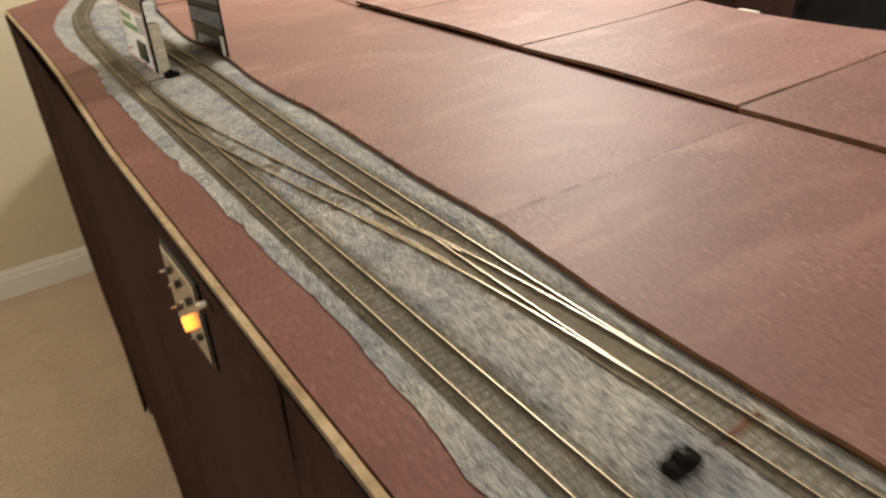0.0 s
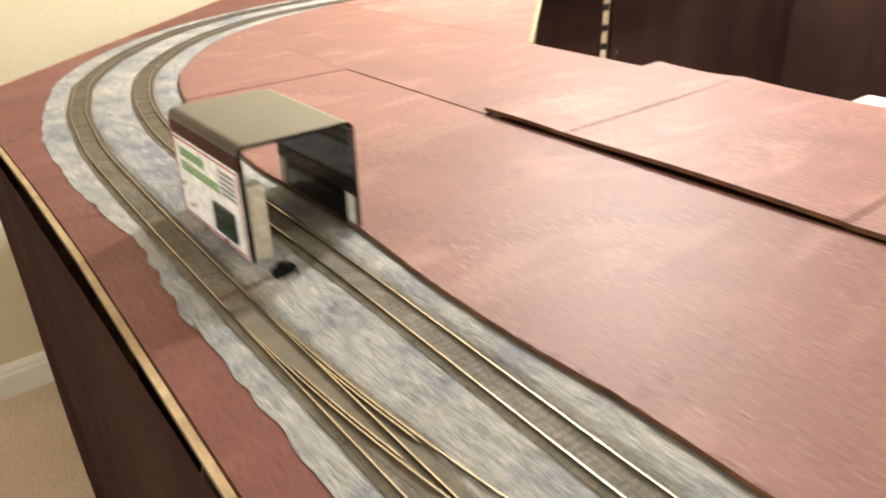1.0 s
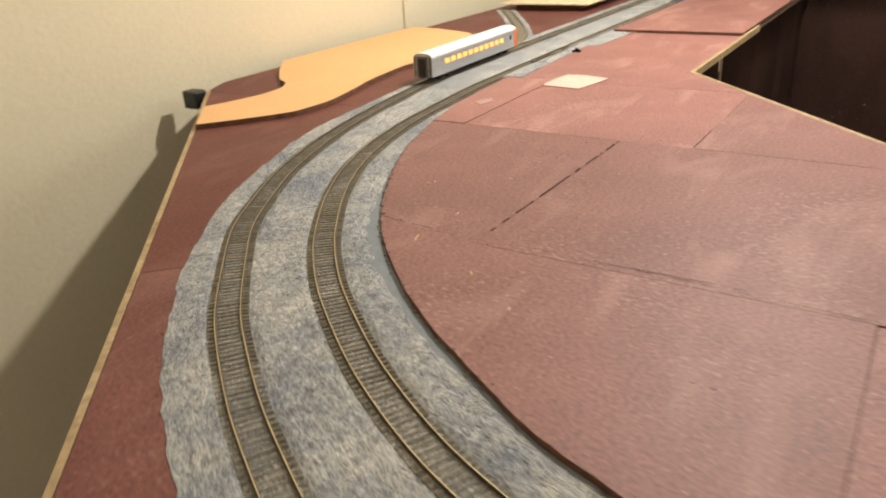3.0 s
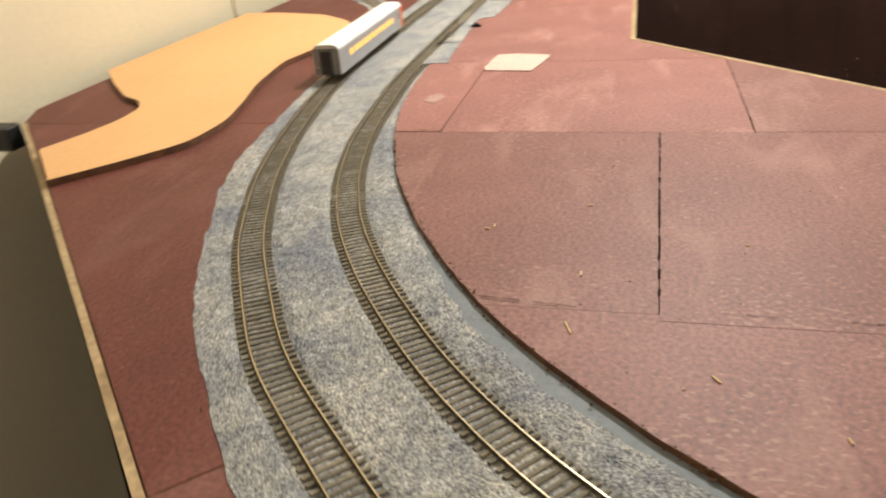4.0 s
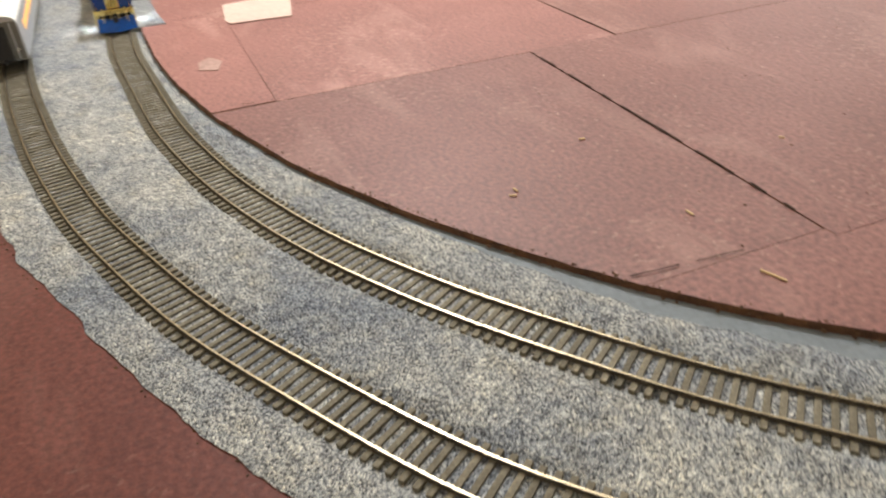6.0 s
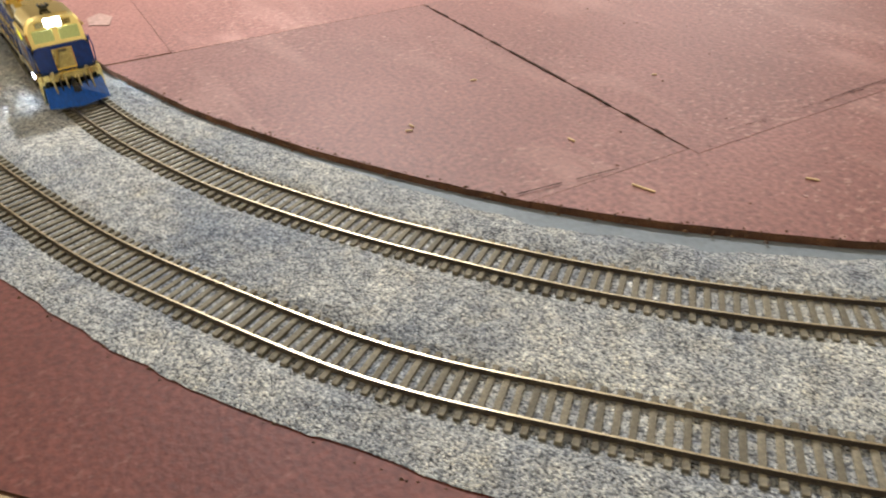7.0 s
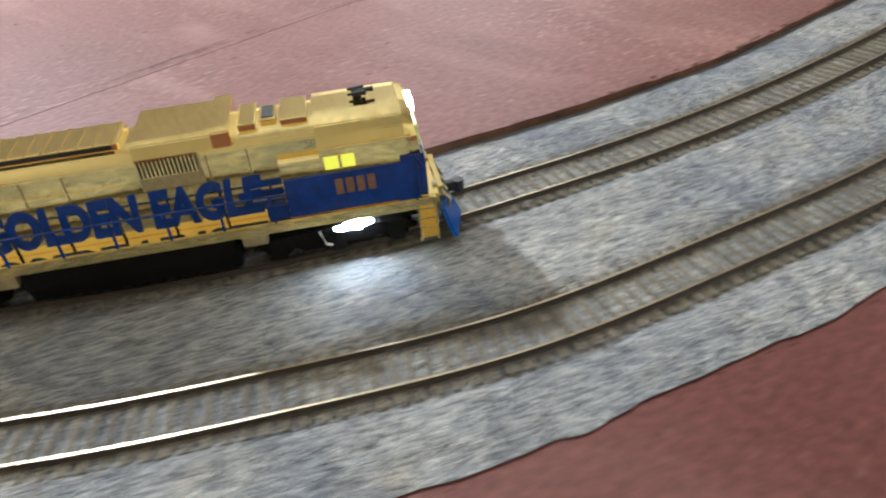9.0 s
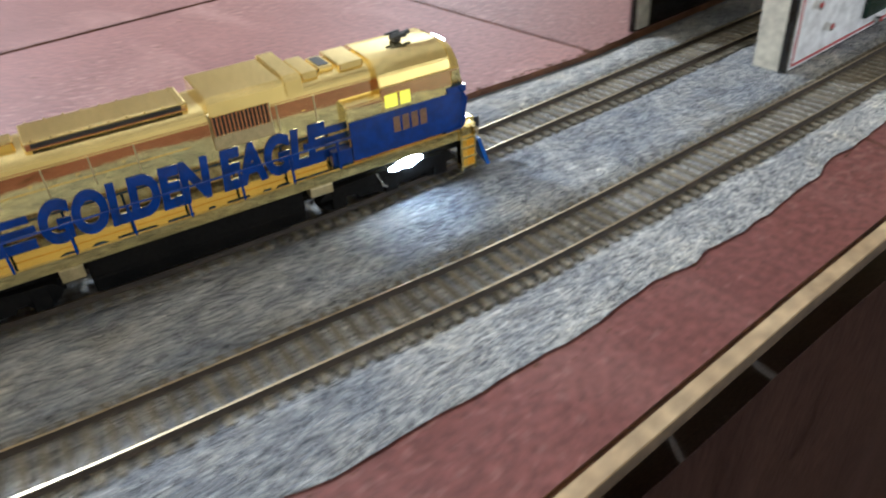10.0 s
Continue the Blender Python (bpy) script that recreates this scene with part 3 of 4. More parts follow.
# border boards on the outer side of the ballast
inner_side = [tuple(p) for p in offset(SHOULDER, 0.008)[::2]]
BORDER = inner_side + [(4.1, 2.396), (.862, 2.396), (.803, 2.364)] + [(x + .0056, y - .002) for x, y in WEST[::-1]]
cuts = [((-.1, 1.130), (.1, 1.063)), ((.22, 1.948), (.34, 1.823))]
pieces, rest = [], BORDER
for i, (a, b) in enumerate(cuts):
    sh = 0.0014
    pieces.append(clip(rest, b, a))
    rest = clip(rest, (a[0], a[1] + sh), (b[0], b[1] + sh))
far = clip(rest, (.80, 2.6), (.80, 1.9))
pieces.append(clip(rest, (.799, 1.9), (.799, 2.6)))
pieces.append(far)
for number, poly in enumerate(pieces):
    q = [poly[0]]
    for p in poly[1:]:
        if math.dist(p, q[-1]) > 2e-4:
            q.append(p)
    if len(q) > 2:
        tagged(link("hardboard_strip", prism(q, TOP, -0.0031, 1), None, mats=[RED_STRIP if number < 2 else RED_DARK_SHADED, EDGE]), "red-brown painted hardboard strip along the table edge", "board", "red boards")

# ---- roadbed and ballast ----


def resample(line, n):
    l = np.concatenate([[0], np.cumsum(np.linalg.norm(np.diff(line, axis=0), axis=1))])
    s = np.linspace(0, l[-1], n)
    return np.stack([np.interp(s, l, line[:, 0]), np.interp(s, l, line[:, 1])], 1)


NB, MB = 2000, 92
left = resample(ragged(SHOULDER, 0.0035, 38, 5.0), NB)
b0 = resample(offset(BOARD, -0.0006), NB)
peak = np.exp(-(((b0[:, 0] - .43) ** 2 + (b0[:, 1] - 1.725) ** 2) / 0.11 ** 2)) * 0.0105
peak += 0.004 * np.exp(-(((b0[:, 0] - .32) ** 2 + (b0[:, 1] - 1.60) ** 2) / 0.05 ** 2))
t_ = np.gradient(b0, axis=0)
t_ /= np.linalg.norm(t_, axis=1)[:, None]
wob = np.array([noise.noise((p[0] * 55, p[1] * 55, 8.0)) for p in b0])
right = b0 - ((peak * (1 + 0.5 * wob)) + 0.0004)[:, None] * np.stack([t_[:, 1], -t_[:, 0]], 1)

tracks_xy = np.concatenate([OUTER, INNER])
uu = np.linspace(0, 1, MB)
P = left[:, None, :] * (1 - uu)[None, :, None] + right[:, None, :] * uu[None, :, None]
flat = P.reshape(-1, 2)
dist = np.empty(len(flat))
for i in range(0, len(flat), 4000):
    d = flat[i:i + 4000, None, :] - tracks_xy[None, ::2, :]
    dist[i:i + 4000] = np.sqrt((d ** 2).sum(2).min(1))
hz = np.array([0.0008 * noise.noise((p[0] * 30, p[1] * 30, 1.0)) + 0.0008 * noise.noise((p[0] * 110, p[1] * 110, 2.0)) + 0.0006 * noise.noise((p[0] * 420, p[1] * 420, 3.0)) for p in flat])
# low between the rails, a hollow at the sleepers' ends that is filled here and there
filled = np.array([0.35 + 0.9 * noise.noise((p[0] * 16, p[1] * 16, 7.0)) + 0.5 * noise.noise((p[0] * 60, p[1] * 60, 4.0)) for p in flat])
step_ = np.clip((dist - 0.0145) / 0.0045, 0, 1)
hollow = np.exp(-((dist - 0.0130) / 0.0036) ** 2) * np.clip(0.85 - filled, -0.35, 1.1)
z = -0.0025 + 0.0008 * step_ - 0.0015 * hollow + hz * (0.45 + 0.55 * step_)
z = np.maximum(z, TOP + 0.0009)
edge = np.minimum(1, np.minimum(uu, 1 - uu) * 14)
rim = np.where(uu < 0.5, -0.0025, TOP + 0.0004)
z = z * np.tile(edge, NB) + np.tile(rim * (1 - edge), NB)
verts = [(p[0], p[1], h) for p, h in zip(flat, z)]
faces = [(i * MB + j, i * MB + j + 1, (i + 1) * MB + j + 1, (i + 1) * MB + j) for i in range(NB - 1) for j in range(MB - 1)]
me = bpy.data.meshes.new("ballast")
me.from_pydata(verts, [], [f[::-1] for f in faces])
me.materials.append(BALLAST)
for p in me.polygons:
    p.use_smooth = True
tagged(new("ballast", me), "fine grey stone ballast spread under the model tracks", "ballast", kind="stuff")
rl, rr = resample(offset(SHOULDER, 0.006), 700), resample(offset(BOARD, -0.0002), 700)
bm = bmesh.new()
va = [bm.verts.new((*p, TOP + 0.0007)) for p in rl]
vb = [bm.verts.new((*p, TOP + 0.0007)) for p in rr]
for i in range(699):
    bm.faces.new((va[i], va[i + 1], vb[i + 1], vb[i]))
tagged(link("roadbed", bm, ROADBED), "blue-grey painted roadbed strip under the ballast", "roadbed", kind="structure")


# ---- tracks ----
SLEEPER_W, PITCH = 0.0025, 0.0054
RAIL = [(-.0010, -.0021), (-.00055, -.0015), (-.00042, -.0007), (-.00042, 0), (.00042, 0), (.00042, -.0007), (.00055, -.0015), (.0010, -.0021)]


def rail_mesh(line, name, parent, z=0.0002):
    t = np.gradient(line, axis=0)
    t /= np.linalg.norm(t, axis=1)[:, None]
    nrm = np.stack([t[:, 1], -t[:, 0]], 1)
    k = len(RAIL)
    vs = [(p[0] + n[0] * u, p[1] + n[1] * u, z + h) for p, n in zip(line, nrm) for u, h in RAIL]
    fs, mi = [], []
    for i in range(len(line) - 1):
        for j in range(k - 1):
            fs.append((i * k + j, i * k + j + 1, (i + 1) * k + j + 1, (i + 1) * k + j))
            mi.append(1 if j == 3 else 0)
    me = bpy.data.meshes.new(name)
    me.from_pydata(vs, [], fs)
    me.materials.append(RAILSIDE)
    me.materials.append(RAILTOP)
    me.polygons.foreach_set("material_index", mi)
    ob = new(name, me)
    ob.parent = parent
    return ob


def sleeper_mesh(length=0.0282, width=SLEEPER_W):
    bm = box(-length / 2, length / 2, -width / 2, width / 2, -.0044, -.0016, 0.0002, 1)
    me = bpy.data.meshes.new("sleeper")
    bmesh.ops.recalc_face_normals(bm, faces=bm.faces)
    bm.to_mesh(me)
    bm.free()
    me.materials.append(TIMBER)
    return me


SLEEPER = sleeper_mesh()
PENDING = []


def track(line, label, lo, hi, gauge=0.0174, bed=True):
    """Two rails and their sleepers; the sleepers with plan position between lo and hi (along the line) are single parts."""
    ob = thing("model_track", label, "track", group="model tracks")
    rail_mesh(offset(line, gauge / 2), "rail", ob)
    rail_mesh(offset(line, -gauge / 2), "rail", ob)
    # a dark strip paints the shade between the sleepers
    if bed:
        a, b = offset(line, 0.0128), offset(line, -0.0128)
        bm = bmesh.new()
        va = [bm.verts.new((*p, -0.0020)) for p in a]
        vb = [bm.verts.new((*p, -0.0020)) for p in b]
        for i in range(len(line) - 1):
            bm.faces.new((va[i], va[i + 1], vb[i + 1], vb[i]))
        part("track_bed", bm, GAP_SHADE, ob, "dark strip painting the shade between the sleepers")
    PENDING.append((ob, line, lo, hi))
    return ob


outer_track = track(OUTER, "curved model railway track with brown sleepers, on the outer side", 1.95, 3.70, bed=False)
inner_track = track(INNER, "curved model railway track with brown sleepers, beside the red boards", 1.95, 3.70, bed=False)
CROSS = glide([(.0625, .87), (.0615, .80), (.066, .70), (.081, .58), (.098, .46), (.113, .35), (.1225, .26), (.1255, .17)], sig=0.05)
cross_track = track(CROSS, "model railway crossover linking both tracks", 0, 9)
guard = thing("turnout_frog", "brass-coloured frog and guard rails of a model turnout", "turnout", group="turnout parts")
for c in (26, 27, 100, 101):
    seg = CROSS[max(0, c - 10):c + 10]
    rail_mesh(offset(seg, 0.0065 if c % 2 else -0.0065), "guard_rail", guard)


def far_frog():
    """Bright frog, wing rails and tie bar where the stub leaves the inner track."""
    ob = thing("turnout_frog", "bright brass frog and tie bar of the far turnout", "turnout", group="turnout parts")
    for x0, y0, x1, y1 in ((1.150, 1.9465, 1.235, 1.9490), (1.150, 1.9290, 1.235, 1.9400), (1.225, 1.9440, 1.300, 1.9475), (1.235, 1.9375, 1.290, 1.9455)):
        n = max(4, int(math.dist((x0, y0), (x1, y1)) / 0.005))
        rail_mesh(np.stack([np.linspace(x0, x1, n), np.linspace(y0, y1, n)], 1), "wing_rail", ob, z=0.0022)
    part("tie_bar", box(1.149, 1.1525, 1.919, 1.950, -.0005, .0018, 0.0003, 1), BLACK, ob)
    part("frog_point", prism([(1.215, 1.9435), (1.262, 1.9460), (1.262, 1.9420)], .0002, .0023), RAILTOP, ob, "bright metal frog point")


far_frog()


def throw_bar(x, y, a, label):
    """A small black point motor with its throw rod."""
    ob = thing("point_motor", label, "point motor", pose(x, y, 0, 0, 0, a), "point motors")
    part("housing", box(-.0085, .0080, -.0050, .0050, -.004, .0030, 0.0014), UNDER, ob)
    part("coil", cyl(.0034, .0090, "y", 14, at=(-.0010, 0, .0024)), UNDER, ob)
    part("lever", cyl(.0012, .004, "z", 10, at=(.001, 0, .0060)), BLACK, ob)
    part("rod", box(-.030, -.005, -.0009, .0009, -.003, -.0014, 0.0002, 1), BLACK, ob)
    part("crossbar", box(-.052, -.022, -.0022, .0022, -.0036, -.0016, 0.0003, 1), EDGE, ob)
    return ob


throw_bar(.106, .892, 5, "small black point motor with a throw rod across the ballast")
throw_bar(.0885, .131, 180, "small black point motor with a throw rod across the ballast")
throw_bar(1.262, 1.915, 100, "small black point motor with a throw rod across the ballast")


# ---- crumbs along the cut edges and scattered on the boards ----
def crumbs(places, label, material=CRUMB, name="crumbs", height=1.0):
    vs, fs = [], []
    for x, y, z_, r in places:
        k = len(vs)
        a = random.uniform(0, 6.28)
        for q in range(4):
            rr_ = r * random.uniform(.6, 1.4)
            vs.append((x + rr_ * math.cos(a + q * 1.57), y + rr_ * math.sin(a + q * 1.57), z_))
        vs.append((x, y, z_ + height * r * random.uniform(.6, 1.1)))
        fs += [(k, k + 1, k + 4), (k + 1, k + 2, k + 4), (k + 2, k + 3, k + 4), (k + 3, k, k + 4)]
    me_ = bpy.data.meshes.new(name)
    me_.from_pydata(vs, [], fs)
    me_.materials.append(material)
    tagged(new(name, me_), label, name.replace("_", " "), kind="stuff")


spots = []
for p in resample(BOARD, 5200):
    if p[0] < 1.4 and random.random() < .55:
        d = random.gauss(0, .0016)
        spots.append((p[0] + d, p[1] - d * .6, -.0002 if d > 0 else -.0022, random.uniform(.0005, .0014)))
for p in resample(SHOULDER, 4200):
    if p[0] < 1.2 and random.random() < .22:
        d = random.gauss(0, .0018)
        spots.append((p[0] + d, p[1] - d, -.0030, random.uniform(.0004, .0010)))
crumbs(spots, "dark brown crumbs along the cut board edges")
spots = []
while len(spots) < 330:
    x, y = random.uniform(.24, .76), random.uniform(.1, 1.9)
    if np.sqrt(((BOARD - (x, y)) ** 2).sum(1).min()) > .012 and y < 1.72 - .9 * max(0, .42 - x) and (x < .45 or y > 1.1):
        spots.append((x, y, .0003, random.choice((.0004, .0005, .0006, .0009))))
crumbs(spots, "tiny dark crumbs scattered over the red boards")
spots = []
while len(spots) < 520:
    x, y = random.uniform(.19, 1.1), random.uniform(-.1, 1.88)
    dense = noise.noise((x * 5, y * 5, 3.0)) > random.uniform(-.6, .4)
    if dense and np.sqrt(((BOARD - (x, y)) ** 2).sum(1).min()) > .012 and y < 1.72 - .9 * max(0, .42 - x) + .2 * max(0, x - .5) and (x < .45 or y > 1.1 + 1.1 * max(0, x - .74)):
        spots.append((x, y, .0006, random.choice((.0004, .0006, .0007, .0010, .0014))))
crumbs(spots, "pale flakes of chipped paint and wood dust on the red boards", FADED, "paint_flakes", 0.25)


# ---- tunnel box with display ----
def speed_box():
    ob = thing("tunnel_box", "glossy black tunnel box over the track with white display label", "display box")
    x0, x1, y0, y1, zt, w, r = .095, .1865, .9185, 1.0465, .0845, .0028, .007
    zb = -.003
    outer = [(x0, zb), (x0, zt - r)] + [(x0 + r - r * math.cos(a), zt - r + r * math.sin(a)) for a in (.4, .8, 1.2)] + [(x0 + r, zt), (x1 - r, zt)] + [(x1 - r + r * math.sin(a), zt - r + r * math.cos(a)) for a in (.4, .8, 1.2)] + [(x1, zt - r), (x1, zb)]
    q = r - w
    inner = [(x1 - w, zb), (x1 - w, zt - r)] + [(x1 - r + q * math.sin(a), zt - r + q * math.cos(a)) for a in (1.2, .8, .4)] + [(x1 - r, zt - w), (x0 + r, zt - w)] + [(x0 + r - q * math.cos(a), zt - r + q * math.sin(a)) for a in (1.2, .8, .4)] + [(x0 + w, zt - r), (x0 + w, zb)]
    bm = bmesh.new()
    n = len(outer)
    A = [[bm.verts.new((x, y, z)) for x, z in outer] for y in (y0, y1)]
    B = [[bm.verts.new((x, y, z)) for x, z in inner[::-1]] for y in (y0, y1)]
    for i in range(n - 1):
        bm.faces.new((A[0][i], A[1][i], A[1][i + 1], A[0][i + 1]))
        bm.faces.new((B[0][i], B[0][i + 1], B[1][i + 1], B[1][i]))
        for k in (0, 1):
            bm.faces.new((A[k][i], A[k][i + 1], B[k][i + 1], B[k][i]))
    for i in (0, n - 1):
        bm.faces.new((A[0][i], B[0][i], B[1][i], A[1][i]))
    part("shell", bm, GLOSS, ob, "glossy black bent plastic shell")
    lab = part("label", box(x0 - .0008, x0 + .0002, y0 + .003, y1 - .003, zb + .002, zt - .018, 0.0003, 1), LABEL, ob, "white printed label with a red border")
    lx = x0 - .0011
    za, zc, ya, yc = zb + .0035, zt - .0195, y0 + .0045, y1 - .0045
    for y_0, y_1, z_0, z_1 in ((ya, yc, zc - .0012, zc), (ya, yc, za, za + .0012), (ya, ya + .0012, za, zc), (yc - .0012, yc, za, zc)):
        part("red_line", box(lx, lx + .0004, y_0, y_1, z_0, z_1), REDINK, lab)
    for k, (u0, u1, v0, v1) in enumerate(((.50, .92, .78, .90), (.30, .92, .60, .72))):
        # worn lettering as short bars
        for s in range(9):
            a, b = u0 + (u1 - u0) * s / 9, u0 + (u1 - u0) * (s + 0.78) / 9
            part("green_bar", box(lx, lx + .0004, ya + a * (yc - ya), ya + b * (yc - ya), za + v0 * (zc - za), za + v1 * (zc - za)), GREENINK, lab)
    for s in range(5):
        part("grey_bar", box(lx, lx + .0004, ya + .05 * (yc - ya), ya + .27 * (yc - ya), za + (.62 + .065 * s) * (zc - za), za + (.66 + .065 * s) * (zc - za)), GREYINK, lab)
    part("display", box(x0 - .0030, x0, ya + .11 * (yc - ya), ya + .42 * (yc - ya), za + .10 * (zc - za), za + .46 * (zc - za), 0.0006), SCREEN, ob, "dark display window")
    for u, v in ((.90, .42), (.76, .20), (.27, .03)):
        part("knob", cyl(.0020, .004, "x", 14, at=(x0 - .002, ya + u * (yc - ya), za + v * (zc - za))), CHROME, ob, "small bright toggle")
        part("red_mark", cyl(.0012, .0008, "x", 12, at=(x0 - .0043, ya + (u + .004) * (yc - ya), za + (v + .01) * (zc - za))), REDINK, ob)
    for y_0, y_1 in ((y0 + .001, y0 + .014), (y1 - .014, y1 - .001)):
        part("block", box(x0 + w, x0 + w + .014, y_0, y_1, zb + .001, zt - .030, 0.0008), FOAM, ob, "off-white block inside the shell")
        part("sensor_pad", box(x1 - w - .0012, x1 - w, y_0 + .001, y_1 - .001, zb + .004, zb + .028, 0.0004, 1), FOAM, ob, "pale sensor pad")
    return ob


speed_box()

# ---- peach foam board, card and scraps ----
fo = glide([(.618, 2.182), (.66, 2.145), (.72, 2.10), (.787, 2.094), (.861, 2.110), (.93, 2.129), (1.05, 2.145), (1.15, 2.121), (1.263, 2.115), (1.336, 2.156), (1.40, 2.225), (1.44, 2.33), (1.45, 2.408)], step=.008, sig=0.012)
fo2 = glide([(1.02, 2.408), (.95, 2.35), (.882, 2.285), (.868, 2.255), (.835, 2.232), (.79, 2.229), (.74, 2.240), (.693, 2.257)], step=.006, sig=0.01)
tagged(link("foam_board", prism([tuple(p) for p in fo] + [tuple(p) for p in fo2], -0.0028, 0.0042, 1), None, mats=[ORANGE, EDGE]), "peach-coloured board cut in a curve, lying by the wall", "board")
tagged(link("card_sheet", box(1.80, 2.06, 2.115, 2.36, .012, .016, .0005, 1), CARD), "flat cream card sheet lying on a low riser", "card")
tagged(link("card_riser", box(1.83, 2.03, 2.15, 2.33, -.0028, .012, .001, 1), EDGE), "dark low riser carrying the card sheet", "riser")


def splinter(x, y, a, l, w=.0012, m=None):
    bm = box(-l / 2, l / 2, -w / 2, w / 2, 0, .0008, .0002, 1)
    ob = link("wood_splinter", bm, m or WOODCHIP)
    ob.matrix_basis = pose(x, y, .0004, 0, 0, a)
    tagged(ob, "tiny pale wood splinter lying on the red board", "splinter", "splinters")


for x, y, a, l in ((.441, 1.703, 20, .012), (.557, 1.768, 70, .004), (.562, 1.764, 10, .004), (.405, 1.63, 35, .006), (.50, 1.70, 5, .005), (.60, 1.70, 80, .004), (.37, 1.58, 15, .004), (.545, 1.60, 50, .003)):
    splinter(x, y, a, l)
for x, y, pts_ in ((1.025, 1.816, ((-.042, -.024), (-.035, .034), (-.02, .037), (.043, .031), (.047, .004), (.036, -.039), (-.005, -.032))), (.872, 1.884, ((-.018, -.004), (-.010, .010), (.010, .009), (.020, -.002), (.004, -.010)))):
    ob = link("torn_paper", prism([(x + a, y + b) for a, b in pts_], .0007, .0013), PAPER if x > 1 else FADED)
    tagged(ob, "pale torn scrap of paper stuck on the red board" if x > 1 else "small faded pink scrap of paper stuck on the red board", "paper scrap", "paper scraps")
# ---- spur and stub beside the main tracks ----
SPUR = glide([(1.22, 2.052), (1.32, 2.066), (1.43, 2.108), (1.55, 2.18), (1.75, 2.312), (1.82, 2.36)], sig=0.03)
spur_l, spur_r = ragged(offset(SPUR, -0.024), 0.004, 40, 3.3), ragged(offset(SPUR, 0.024), 0.004, 40, 6.3)
tagged(link("ballast_patch", prism([tuple(p) for p in spur_l[::2]] + [tuple(p) for p in spur_r[::2]][::-1], -0.0040, -0.0024), BALLAST), "grey stone ballast patch under the spur track", "ballast", kind="stuff")
track(SPUR, "short model railway spur curving away to the wall", 0, 0)
STUB = glide([(1.40, 1.9535), (1.32, 1.951), (1.24, 1.940), (1.165, 1.923)], sig=0.03)
track(STUB, "short stub of a model turnout ending in the ballast", 0, 0)
tagged(link("ballast_patch", prism([(1.032, 1.907), (1.08, 1.912), (1.20, 1.917), (1.325, 1.921), (1.335, 1.899), (1.42, 1.894), (1.60, 1.889), (1.60, 1.940), (1.03, 1.940)], -0.0040, 0.0012), BALLAST), "grey stone ballast patch beside the turnout", "ballast", kind="stuff")


# ---- extrusion along x of a (y, z) outline ----
def bar(outline, x0, x1, bevel=0.0):
    bm = bmesh.new()
    A = [bm.verts.new((x0, y, z)) for y, z in outline]
    B = [bm.verts.new((x1, y, z)) for y, z in outline]
    n = len(outline)
    bm.faces.new(A[::-1])
    bm.faces.new(B)
    for i in range(n):
        bm.faces.new((A[i], A[(i + 1) % n], B[(i + 1) % n], B[i]))
    if bevel:
        bmesh.ops.bevel(bm, geom=bm.edges[:], offset=bevel, segments=2, affect="EDGES")
    return bm


def roofed(hw, z0, zs, zt, inset):
    """An outline with straight sides to zs and a rounded roof to zt."""
    half = [(hw, z0), (hw, zs), (hw - inset * 0.18, zs + (zt - zs) * 0.45), (hw - inset * 0.5, zs + (zt - zs) * 0.78), (hw - inset, zt - (zt - zs) * 0.05), (hw - inset * 1.6, zt)]
    return half + [(-y, z) for y, z in half[::-1]]


def words(text, size, material, name, parent, m, thick=0.0003, bold=0.0, shear=0.0, widen=1.0):
    cu = bpy.data.curves.new(name, "FONT")
    cu.body, cu.size, cu.extrude, cu.offset, cu.shear = text, size, thick, bold, shear
    cu.align_x, cu.align_y = "CENTER", "CENTER"
    tmp = new(name + "_curve", cu)
    bpy.context.view_layer.update()
    me = bpy.data.meshes.new_from_object(tmp.evaluated_get(bpy.context.evaluated_depsgraph_get()))
    bpy.data.objects.remove(tmp)
    bpy.data.curves.remove(cu)
    me.transform(m @ Matrix.Diagonal((widen, 1, 1, 1)))
    me.materials.clear()
    me.materials.append(material)
    ob = new(name, me)
    ob.parent = parent
    return ob


def bogie(parent, x, axles, wb, material=UNDER, r=0.0058, side=0.0125, tall=1.0):
    tr = part("truck", bar([(-side, .0045), (-side, .0098), (side, .0098), (side, .0045)], x - wb * 0.32, x + wb * 0.32, 0.0006), material, parent, "black truck with axles")
    for k in range(axles):
        ax = x + (k - (axles - 1) / 2) * wb / (axles - 1) if axles > 1 else x
        bm = cyl(r, .0022, "y", 24, at=(ax, .0078, r))
        cyl(r, .0022, "y", 24, at=(ax, -.0078, r), bm=bm)
        cyl(.0012, .024, "y", 10, at=(ax, 0, r), bm=bm)
        cyl(r + .0007, .0007, "y", 24, at=(ax, .0066, r), bm=bm)
        cyl(r + .0007, .0007, "y", 24, at=(ax, -.0066, r), bm=bm)
        part("wheelset", bm, material, tr)
        for s in (-1, 1):
            part("axle_box", box(ax - .0028, ax + .0028, s * side - .0014, s * side + .0014, .0038, .0088 * tall, 0.0005), material, tr)
    for s in (-1, 1):
        y = s * side
        o = [(x - wb * .68, .0062), (x - wb * .60, .0085), (x - wb * .2, .0092), (x + wb * .2, .0092), (x + wb * .60, .0085), (x + wb * .68, .0062), (x + wb * .3, .0050), (x - wb * .3, .0050)]
        bm = bmesh.new()
        A = [bm.verts.new((u, y - .0012, v * tall)) for u, v in o]
        B = [bm.verts.new((u, y + .0012, v * tall)) for u, v in o]
        bm.faces.new(A)
        bm.faces.new(B[::-1])
        for i in range(len(o)):
            bm.faces.new((A[i], B[i], B[(i + 1) % len(o)], A[(i + 1) % len(o)]))
